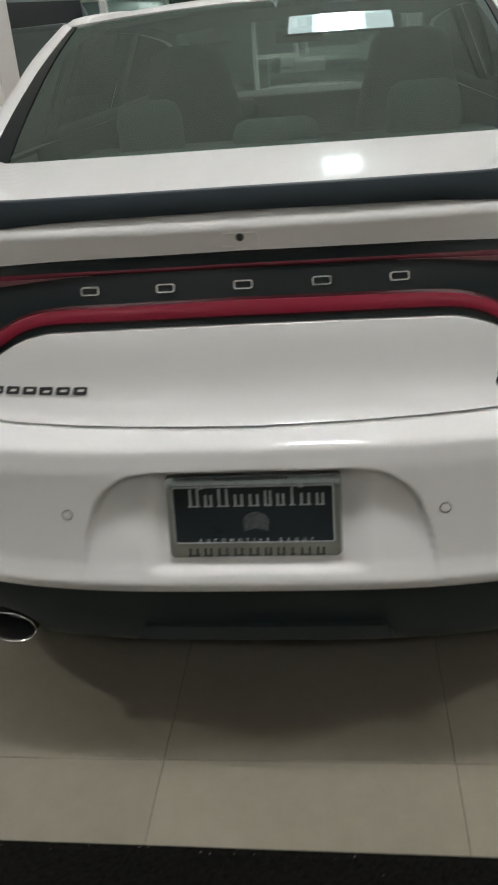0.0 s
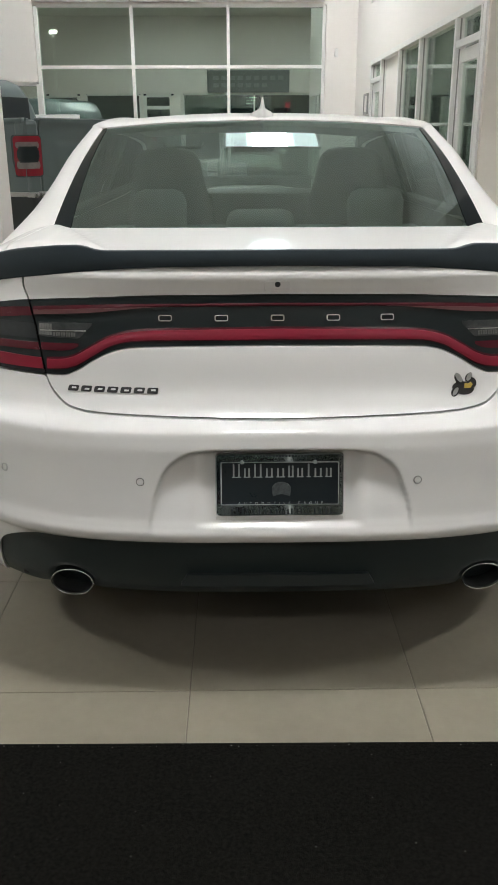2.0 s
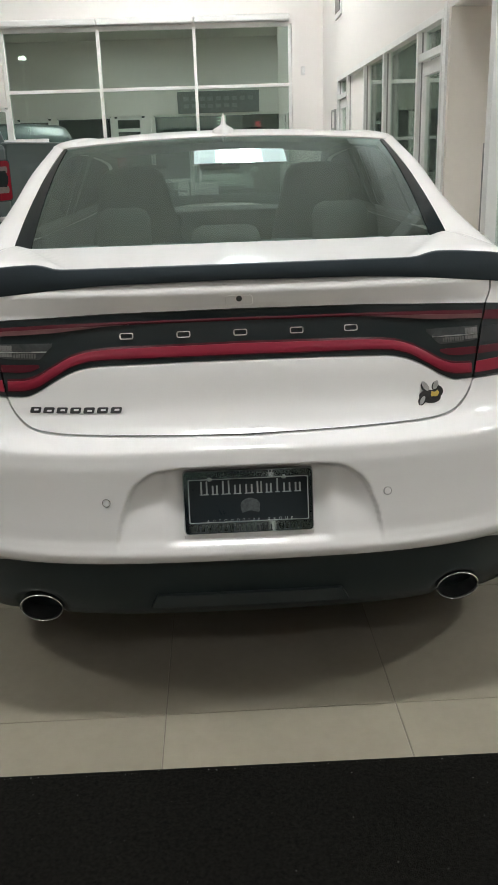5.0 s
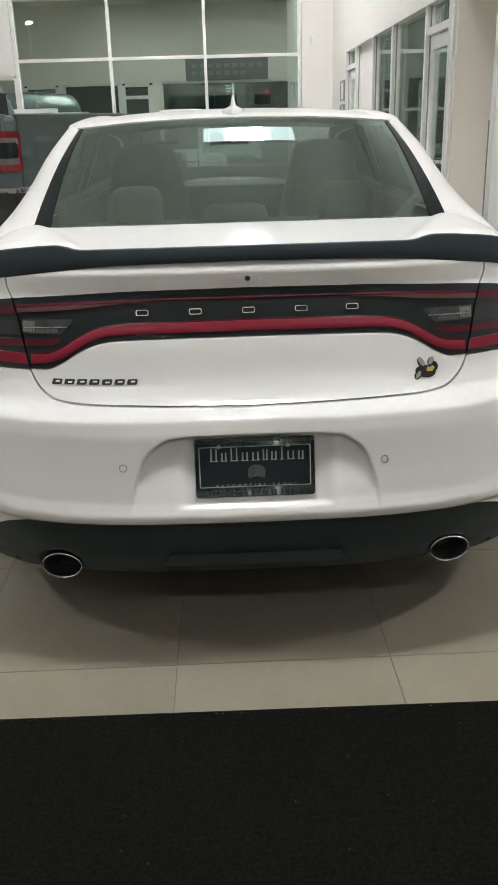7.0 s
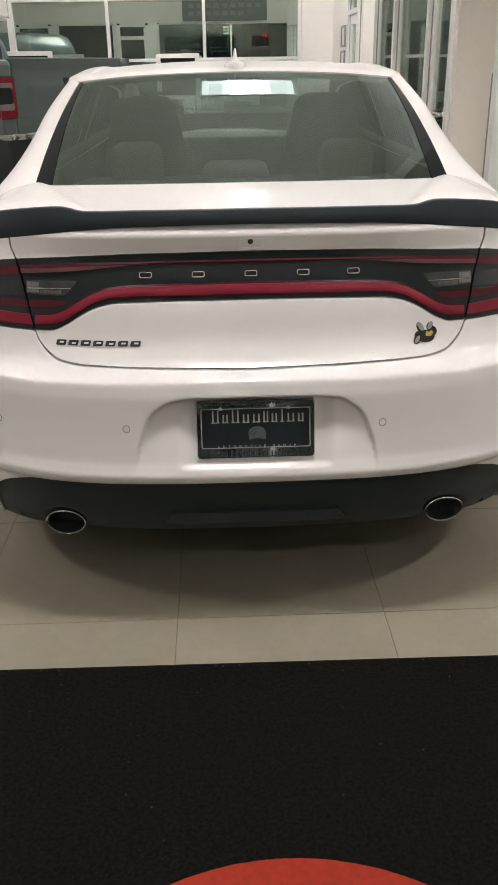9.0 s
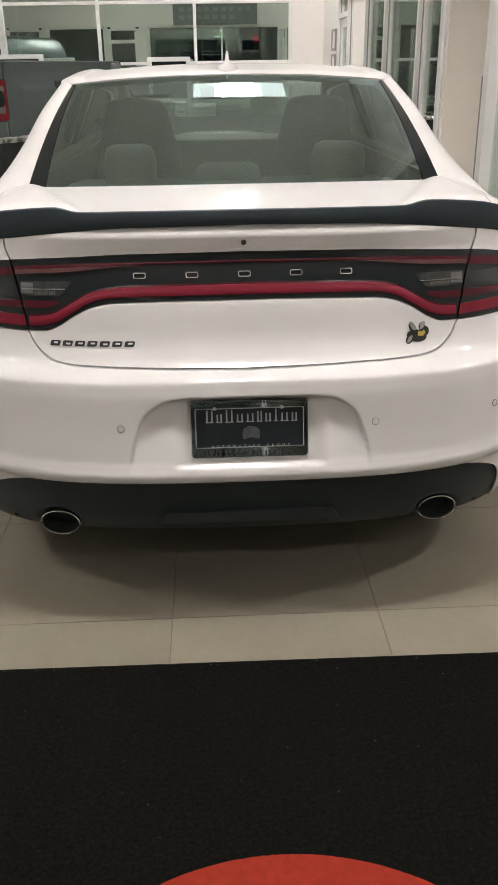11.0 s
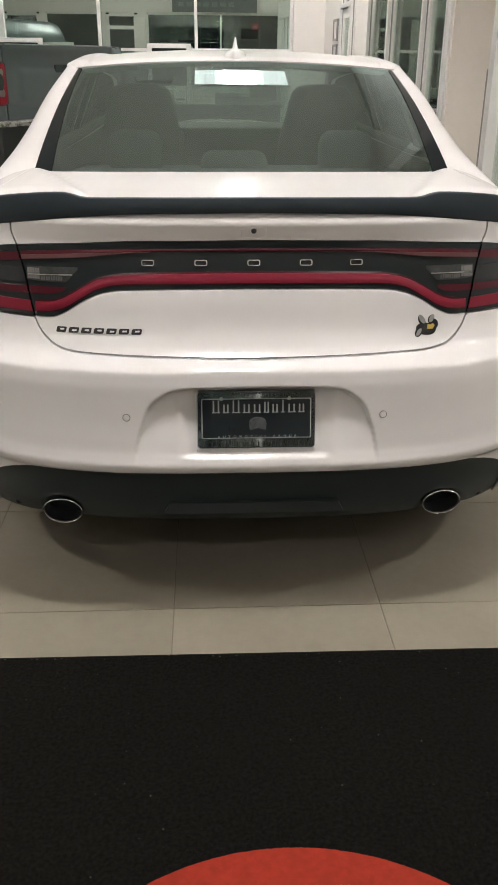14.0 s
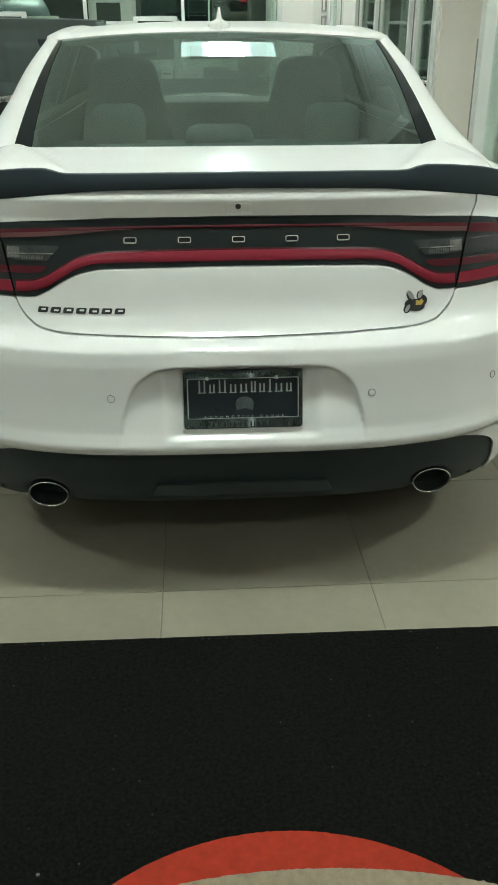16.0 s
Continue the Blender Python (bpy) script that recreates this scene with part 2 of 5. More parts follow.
# north wall with the tall window band, built round its opening
WX = (-2.955, -1.595, -0.213, 1.165)
bm = bmesh.new()
add_box(bm, (WX[0] - 0.03, Y_NORTH, 3.20), (X_EAST, Y_NORTH + 0.2, CEIL))
add_box(bm, (WX[3] + 0.03, Y_NORTH, 0), (X_EAST, Y_NORTH + 0.2, 3.20))
add_box(bm, (WX[0] - 0.03, Y_NORTH, 0), (WX[3] + 0.03, Y_NORTH + 0.2, 0.45))
add_box(bm, (X_WEST, Y_NORTH - 0.05, 2.195), (WX[0] - 0.03, Y_NORTH + 0.2, CEIL))
structure("wall_north", bm, WALL_PAINT, "white painted wall round a tall dark window", "wall")
# wall behind the east rooms, with its own window band
bm = bmesh.new()
add_box(bm, (X_EAST + 0.15, Y_NORTH, 3.2), (8.0, Y_NORTH + 0.2, CEIL))
add_box(bm, (X_EAST + 0.15, Y_NORTH, 0), (8.0, Y_NORTH + 0.2, 0.45))
structure("wall_north_east", bm, WALL_PAINT, "white wall under and over office windows", "wall")


def window(name, xs, zs, y, parent_label, depth=0.10, bar=0.055, pane=None):
    """A glazed grid: frame bars, one pane a field, a sill."""
    w = tagged(new(name), parent_label, "window", "", "structure")
    for i, x in enumerate(xs):
        part("mullion", box((x - bar / 2, y - 0.02, zs[0]), (x + bar / 2, y + depth, zs[-1]), 0.003), ALU_WHITE, w)
    for z in zs:
        for a, b in zip(xs, xs[1:]):
            part("transom", box((a + bar / 2, y - 0.015, z - bar / 2), (b - bar / 2, y + depth - 0.005, z + bar / 2), 0.003), ALU_WHITE, w)
    for a, b in zip(xs, xs[1:]):
        for c, d in zip(zs, zs[1:]):
            p = part("pane", box((a + bar / 2 - 0.004, y + 0.04, c + bar / 2 - 0.004), (b - bar / 2 + 0.004, y + 0.046, d - bar / 2 + 0.004)), pane or WINDOW_GLASS, w)
            p.visible_shadow = False
    return w


window("window_1", WX, (0.48, 1.60, 2.392, 3.19), Y_NORTH, "tall dark night window with white mullions", bar=0.043)
window("window_2", (-8.9, -7.0, -5.0, -2.99), (0.05, 2.17), Y_NORTH, "low dark night window beside the tall one")
window("window_3", (1.82, 3.2, 4.6, 6.0, 7.4), (0.48, 2.392, 3.19), Y_NORTH, "office window with white bars at night", pane=FRONT_GLASS)
structure("wall_north_low", box((X_WEST, Y_NORTH, 0), (-8.93, Y_NORTH + 0.2, 2.19)), WALL_PAINT, "white wall end beside low window", "wall")
# roller blind boxes above the window
for a, b in zip(WX, WX[1:]):
    bm = box((a + 0.004, Y_NORTH - 0.115, 3.235), (b - 0.004, Y_NORTH - 0.002, 3.325), 0.02)
    tagged(part("blind_cassette", bm, ALU_WHITE), "white roller blind cassette above the window", "blind", "blinds over the window")

# east wall: storefront, doorway recess, white wall above
HEAD = 2.335
bm = bmesh.new()
add_box(bm, (X_EAST, 4.58, HEAD), (X_EAST + 0.15, Y_NORTH + 0.2, CEIL))
add_box(bm, (X_EAST, 9.92, 0), (X_EAST + 0.15, Y_NORTH, HEAD))
add_box(bm, (X_EAST, 3.0, HEAD), (X_EAST + 0.15, 4.58, CEIL))
structure("wall_east", bm, WALL_PAINT, "white painted wall above the office storefront", "wall")
bm = bmesh.new()
add_box(bm, (X_EAST + 0.003, 4.45, 0), (X_EAST + 1.1, 4.57, HEAD))
structure("wall_recess", bm, RECESS_PAINT, "warm grey side wall of the doorway recess", "wall")
structure("wall_recess_back", box((X_EAST + 1.1, 3.0, 0), (X_EAST + 1.2, 4.57, CEIL)), RECESS_PAINT, "warm grey back wall of the recess", "wall")
structure("recess_soffit", box((X_EAST + 0.15, 3.3, HEAD), (X_EAST + 1.2, 4.58, HEAD + 0.1)), WALL_PAINT, "white soffit of the doorway recess", "soffit")
structure("wall_east_south", box((8.0, Y_SOUTH, 0), (8.2, 4.4, CEIL)), WALL_PAINT, "white painted showroom side wall", "wall")
structure("wall_office_east", box((8.0, 4.4, 0), (8.2, Y_NORTH + 0.2, CEIL)), WALL_PAINT, "plain office end wall", "wall")
structure("wall_office_south", box((X_EAST + 1.2, 4.45, 0), (8.0, 4.57, CEIL)), WALL_PAINT, "plain office side wall", "wall")
structure("wall_west", box((X_WEST - 0.2, Y_SOUTH, 0), (X_WEST, Y_NORTH + 0.2, CEIL)), WALL_PAINT, "plain white showroom side wall", "wall")

# office storefront
sf = tagged(new("window_4"), "grey aluminium office storefront with glass panes and door", "window", "", "structure")
POSTS = ((9.86, 0.05), (9.05, 0.08), (7.87, 0.075), (6.77, 0.075), (5.37, 0.055), (4.62, 0.045))
for y, w in POSTS:
    part("mullion", box((X_EAST - 0.016, y - w / 2, 0), (X_EAST + 0.016, y + w / 2, HEAD - 0.045), 0.004), ALU_GREY, sf)
    part("gasket", box((X_EAST + 0.016, y - w / 2 + .003, 0), (X_EAST + 0.030, y + w / 2 - .003, HEAD - 0.047)), GASKET, sf, "dark gasket channel")
    part("glazing_bead", box((X_EAST + 0.030, y - w / 2 - .002, 0), (X_EAST + 0.060, y + w / 2 + .002, HEAD - 0.046), 0.002), ALU_GREY, sf)
part("head_rail", box((X_EAST - 0.016, 4.575, HEAD - 0.045), (X_EAST + 0.12, 9.9, HEAD + 0.012), 0.004), ALU_GREY, sf)
for (a, wa), (b, wb) in zip(POSTS, POSTS[1:]):
    door = (a, b) in ((9.86, 9.05), (5.37, 4.62))
    lo, hi = b + wb / 2, a - wa / 2
    if door:
        part("transom", box((X_EAST - 0.010, lo, 2.07), (X_EAST + 0.04, hi, 2.125), 0.003), ALU_GREY, sf)
        p = part("pane", box((X_EAST + 0.05, lo - 0.004, 2.12), (X_EAST + 0.056, hi + 0.004, HEAD - 0.04)), PARTITION_GLASS, sf)
    else:
        p = part("pane", box((X_EAST + 0.05, lo - 0.004, 0.10), (X_EAST + 0.056, hi + 0.004, HEAD - 0.04)), WALL_PAINT if a == 9.05 else PARTITION_GLASS, sf)
        part("bottom_rail", box((X_EAST - 0.008, lo, 0), (X_EAST + 0.10, hi, 0.105), 0.003), ALU_GREY, sf)
    p.visible_shadow = False


def glass_door(lo, hi, group):
    """A narrow-stile glass door in its frame, hung at the plane of the storefront."""
    d = thing("glass_door", "closed glass office door in grey aluminium frame", "door", (X_EAST, (lo + hi) / 2, 0), group)
    h = (hi - lo) / 2 - 0.004
    s = 0.062
    part("stile", box((0.02, -h, 0.01), (0.065, -h + s, 2.06), 0.004), ALU_GREY, d)
    part("stile", box((0.02, h - s, 0.01), (0.065, h, 2.06), 0.004), ALU_GREY, d)
    part("top_rail", box((0.02, -h + s, 1.96), (0.065, h - s, 2.06), 0.004), ALU_GREY, d)
    part("bottom_rail", box((0.02, -h + s, 0.01), (0.065, h - s, 0.26), 0.004), ALU_GREY, d)
    p = part("pane", box((0.04, -h + s - 0.004, 0.256), (0.046, h - s + 0.004, 1.964)), PARTITION_GLASS, d)
    p.visible_shadow = False
    part("push_bar", add_tube(bmesh.new(), [(0.02, -h + s, 1.13), (-0.03, -h + s + 0.04, 1.13), (-0.03, h - s - 0.04, 1.13), (0.02, h - s, 1.13)], 0.016), CHROME, d, "polished horizontal push bar")
    return d


glass_door(4.645, 5.325, "office doors")
glass_door(9.095, 9.83, "office doors")
# white trim round the doorway recess and the next frame
bm = bmesh.new()
add_box(bm, (X_EAST - 0.014, 4.50, 0), (X_EAST + 0.004, 4.585, HEAD + 0.05), 0.003)
structure("trim", bm, ALU_WHITE, "white trim strip at the recess edge", "trim")
nf = tagged(new("window_5"), "white framed glass panel beside the recess", "window", "", "structure")
part("jamb", box((X_EAST - 0.02, 3.41, 0), (X_EAST + 0.14, 3.475, HEAD), 0.004), ALU_WHITE, nf)
part("jamb", box((X_EAST - 0.03, 3.35, 0), (X_EAST + 0.10, 3.405, HEAD), 0.004), ALU_GREY, nf)
p = part("pane", box((X_EAST + 0.04, 3.0, 0.1), (X_EAST + 0.046, 3.35, HEAD)), PARTITION_GLASS, nf)
p.visible_shadow = False
part("bottom_rail", box((X_EAST - 0.02, 3.0, 0), (X_EAST + 0.1, 3.35, 0.1), 0.004), ALU_GREY, nf)

structure("corner_guard", box((X_EAST - 0.024, 3.477, 0), (X_EAST + 0.05, 3.492, 1.43), 0.003), GASKET, "black edge guard beside the glass panel", "guard")

# high window in the east wall
hw = tagged(new("window_6"), "small dark window high in the side wall", "window", "", "structure")
part("frame", box((X_EAST - 0.02, 9.55, 3.04), (X_EAST - 0.001, 10.05, 4.2), 0.003), ALU_WHITE, hw)
part("pane", box((X_EAST - 0.026, 9.60, 3.10), (X_EAST - 0.02, 10.0, 4.15)), GLOSS_BLACK, hw)

# south wall: white above, dark glazing below, as the window reflections show
bm = bmesh.new()
add_box(bm, (X_WEST, Y_SOUTH - 0.2, 3.0), (8.2, Y_SOUTH, CEIL))
for a, b in ((-9.0, -7.2), (-5.92, -5.72), (-3.68, -3.58), (-2.44, -2.11), (3.0, 8.2)):
    add_box(bm, (a, Y_SOUTH - 0.2, 0), (b, Y_SOUTH, 3.0))
structure("wall_south", bm, WALL_PAINT, "white wall over dark glazed openings", "wall")
window("window_7", (-7.14, -5.98), (0.06, 2.52, 2.94), Y_SOUTH - 0.15, "glazed white framed showroom door at night", bar=0.12, pane=FRONT_GLASS)
window("window_8", (-5.69, -3.71), (0.05, 2.97), Y_SOUTH - 0.15, "dark glazed showroom front at night", pane=FRONT_GLASS)
window("window_9", (-3.52, -2.50), (0.06, 2.52, 2.94), Y_SOUTH - 0.15, "glazed white framed showroom door at night", bar=0.12, pane=FRONT_GLASS)
window("window_10", (-2.08, 0.56, 2.97), (0.05, 2.97), Y_SOUTH - 0.15, "wide dark glazed showroom front at night", pane=FRONT_GLASS)

# column beside the cars
bm = box((-1.70, 2.95, 0), (-1.435, 3.22, 2.35), 0.008)
structure("column", bm, WALL_PAINT, "slim square white freestanding showroom pillar", "pillar")

# ground, night lot and lamp outside
structure("ground", box((-60, Y_NORTH + 0.2, -0.2), (60, 140, -0.12)), ASPHALT, "dark asphalt lot at night", "ground")

# floor luminaires: recessed panels in the ceiling
# First three follow glints and shadow edges; the rest are unseen, added as fill.
LAMPS = [(-5.2, -0.8, 0.6, 0.45, 3.45), (5.2, -0.8, 0.6, 0.45, 4.35), (0.04, -0.4, 0.6, 0.6, 2.3), (4.6, 7.6, 1.2, 0.6, 1.3), (-6.4, 4.4, 1.2, 0.6, 0.6), (-2.6, -6.0, 2.4, 0.6, 0.26), (2.6, -6.0, 2.4, 0.6, 0.25), (-0.6, 8.6, 1.2, 0.6, 1.9)]
GLOW = 38.0
LAMP_COLOUR = (0.985, 1.0, 0.995)


def ceiling_light(x, y, w, d, strengths):
    """A surface panel light whose diffuser is one strip, or five with a brighter middle."""
    l = thing("ceiling_light", "white rectangular lit ceiling panel light", "ceiling light", (x, y, CEIL), "ceiling lights")
    for a, b in (((-w / 2 - 0.03, -d / 2 - 0.03, -0.05), (w / 2 + 0.03, -d / 2, 0)), ((-w / 2 - 0.03, d / 2, -0.05), (w / 2 + 0.03, d / 2 + 0.03, 0)), ((-w / 2 - 0.03, -d / 2, -0.05), (-w / 2, d / 2, 0)), ((w / 2, -d / 2, -0.05), (w / 2 + 0.03, d / 2, 0))):
        part("frame", box(a, b), ALU_WHITE, l)
    n = len(strengths)
    cuts = [-w / 2 + 0.002, w / 2 - 0.002] if n == 1 else [-w / 2 + 0.002, -w * 0.27, -w * 0.20, w * 0.16, w * 0.24, w / 2 - 0.002]
    for a, b, k in zip(cuts, cuts[1:], strengths):
        part("diffuser", box((a, -d / 2 + 0.002, -0.035), (b, d / 2 - 0.002, -0.02)), glow("lit_diffuser", LAMP_COLOUR, k), l)
    return l


for x, y, w, d, k in LAMPS:
    ceiling_light(x, y, w, d, (GLOW * k,))
ceiling_light(0.27, 5.8, 1.03, 0.66, (1.1, 2.6, 20.0, 2.6, 1.1))


# ---- the white sedan, its rear at the origin, nose towards north ----
car = thing("car", "white four-door sedan with black boot spoiler, unlit", "car")
Y_MID = 0.75
rear_y = curve([.16, .20, .25, .30, .34, .40, .44, .455, .465, .48, .50, .52, .55, .58, .605, .66, .69, .71, .73, .745, .757, .775, .82, .90, .985, 1.033, 1.047, 1.058, 1.070, 1.082, 1.086, 1.098, 1.107, 1.12],
               [.16, .10, .02, -.025, -.042, -.055, -.062, -.081, -.092, -.0955, -.0895, -.083, -.0775, -.072, -.068, -.0610, -.0575, -.053, -.047, -.025, .0, .02, .044, .064, .095, .1058, .1042, .1023, .1004, .0985, .0990, .1050, .1120, .128])
half_w = curve([.16, .2, .3, .45, .6, .75, .9, 1.0, 1.06, 1.12], [.90, .915, .93, .94, .946, .95, .945, .925, .895, .85])


def rear(x, z, out=0.0):
    """Point of the rear skin at this width and height, pushed outwards by out."""
    f = min(abs(x) / half_w(z), 1.0)
    return Vector((x, Y_MID - (Y_MID - rear_y(z)) * max(1 - f ** 3.2, 0.0) ** (1 / 3) - out, z))


band_lo = curve([0, .2, .306, .355, .40, .428, .46, .5, .54, .58, .70, .8, .9, .95], [.921, .920, .918, .9165, .909, .899, .883, .859, .844, .8435, .846, .856, .872, .88])
band_hi = curve([0, .3, .45, .63, .69, .8, .9, .95], [1.043, 1.040, 1.033, 1.021, 1.0125, .993, .968, .95])
lid_lo = curve([0, .15, .30, .38, .445, .494, .523, .558, .576, .585], [.753, .755, .758, .760, .762, .767, .774, .798, .822, .844])
lip = curve([0, .2, .46, .60, .66, .70, .74, .765, .775, .782, .79, .945], [.457, .459, .456, .448, .434, .420, .397, .36, .30, .25, .23, .22])
deck_edge = curve([0, .60, .66, .72, .78, .84, .89, .925, .95], [1.10, 1.10, 1.092, 1.082, 1.066, 1.040, 1.003, .955, .90])
shoulder = curve([0, .6, .66, .72, .78, .84, .89, .925, .945], [1.150, 1.148, 1.142, 1.132, 1.118, 1.094, 1.06, 1.01, .94])
lid_side = curve([.844, .95, 1.021, 1.06, 1.12], [.585, .608, .630, .643, .643])
arch = curve([0, .157, .217, .262, .285, .302, .311, .326], [.690, .689, .685, .662, .638, .598, .573, .497])
GAP = 0.0025


def bumper_point(f, v):
    s = -1 if f < 0 else 1
    a = abs(f) * 0.945
    lo = lip(a)
    hi = (lid_lo(a) - GAP) if a < 0.585 else band_lo(a) - GAP
    z = lo + (hi - lo) * v
    x = f * half_w(z)
    p = rear(x, z)
    # recess for the plate: deep at its top, running out at the lower lip
    ax = abs(x - 0.004)
    top = arch(ax)
    m = smoothstep(top + 0.004, top - 0.012, z) * smoothstep(0.332, 0.316, ax)
    wide = p.y + 0.021 * smoothstep(0.47, 0.66, z)
    pocket = max(wide, -0.042 + (z - 0.596) * 0.3355)
    k = smoothstep(0.215, 0.162, ax) * smoothstep(0.497, 0.513, z)
    p.y += ((wide + (pocket - wide) * k) - p.y) * m
    return p


fs = sorted(set(span(-1, -0.80, 26) + span(-0.80, -0.36, 60) + span(-0.36, 0.36, 150) + span(0.36, 0.80, 60) + span(0.80, 1, 26)))
part("bumper", sheet(bumper_point, fs, span(0, 1, 84), (0, 0.02, 0)), WHITE_PAINT, car, "glossy white rear bumper with plate recess")


def lid_point(x, v):
    a = abs(x)
    lo, hi = lid_lo(a) + GAP, band_lo(a)
    p = rear(x, lo + (hi - lo) * v)
    p.y += 0.004 * smoothstep(0.982, 1.0, v) ** 2
    return p


def lid_cols(limit):
    return sorted(set(span(-limit, -0.36, 40) + span(-0.36, 0.36, 40) + span(0.36, limit, 40)))


lid = part("trunk_lid", sheet(lid_point, lid_cols(0.5835), span(0, .92, 24) + [.93, .94, .95, .96, .97, .977, .984, .990, .995, 1], (0, 0.02, 0)), WHITE_PAINT, car, "glossy white boot lid")


def strip_between(lo, hi, out, bulge=0.0):
    """A function for a sheet on the rear skin between two height curves."""
    def fn(x, v):
        a = abs(x)
        z = lo(a) + (hi(a) - lo(a)) * v
        return rear(x, z, out + bulge * 4 * v * (1 - v))
    return fn


def strip_upto(lo, hi, out, side, gap):
    """The same, with its ends running along the side seam of the boot lid."""
    def fn(u, v):
        a0 = abs(u) * side(0.95)
        z = lo(a0) + (hi(a0) - lo(a0)) * v
        x = u * (side(z) - gap)
        return rear(x, lo(abs(x)) + (hi(abs(x)) - lo(abs(x))) * v, out)
    return fn


us = span(-1, 1, 140)
part("lamp_panel", sheet(strip_upto(lambda a: band_lo(a) + .002, lambda a: band_hi(a) - .002, 0.001, lid_side, GAP), us, span(0, 1, 24), (0, 0.02, 0)), GLOSS_BLACK, lid, "gloss black full-width lamp panel")
part("upper_strip", sheet(strip_upto(band_hi, lambda a: 1.105, 0.0, lid_side, GAP), us, span(0, 1, 22), (0, 0.02, 0)), WHITE_PAINT, lid)

r1_top = curve([0, .3, .455, .53, .70, .95], [1.0215, 1.0195, 1.0155, 1.0115, .999, .955])
r1_bot = curve([0, .22, .3, .378, .455, .6, .70, .95], [1.014, 1.0135, 1.0115, 1.005, .997, .987, .977, .935])
r2_top = curve([0, .303, .364, .411, .458, .506, .538, .589], [.961, .9575, .953, .9425, .920, .894, .885, .882])
r2_bot = curve([0, .304, .365, .412, .459, .507, .539, .584], [.937, .935, .932, .921, .896, .870, .862, .859])
part("red_strip", sheet(strip_between(r1_bot, r1_top, 0.0035, 0.0015), span(-0.618, 0.618, 120), span(0, 1, 6), (0, 0.004, 0)), DARK_RED, lid, "thin dark red upper lamp strip")
part("strip_edge", sheet(strip_between(lambda a: r2_bot(a) - .003, lambda a: r2_top(a) + .005, 0.0035, 0.001), span(-0.581, 0.581, 140), span(0, 1, 6), (0, 0.004, 0)), EDGE_RED, lid, "darker red margin of the lower strip")
for s in (-1, 1):
    part("strip_facet", sheet(strip_between(lambda a: r1_bot(a) + .0005, lambda a: r1_bot(a) + (r1_top(a) - r1_bot(a)) * .55 * smoothstep(.22, .48, a), 0.0062), [s * x for x in span(.27, .616, 24)], span(0, 1, 3), (0, 0.002, 0), s < 0), FACET, lid, "pale pink lens facet")
part("red_strip", sheet(strip_between(r2_bot, r2_top, 0.0055, 0.002), span(-0.581, 0.581, 140), span(0, 1, 8), (0, 0.004, 0)), RED_LENS, lid, "broad curved red lower lamp strip")

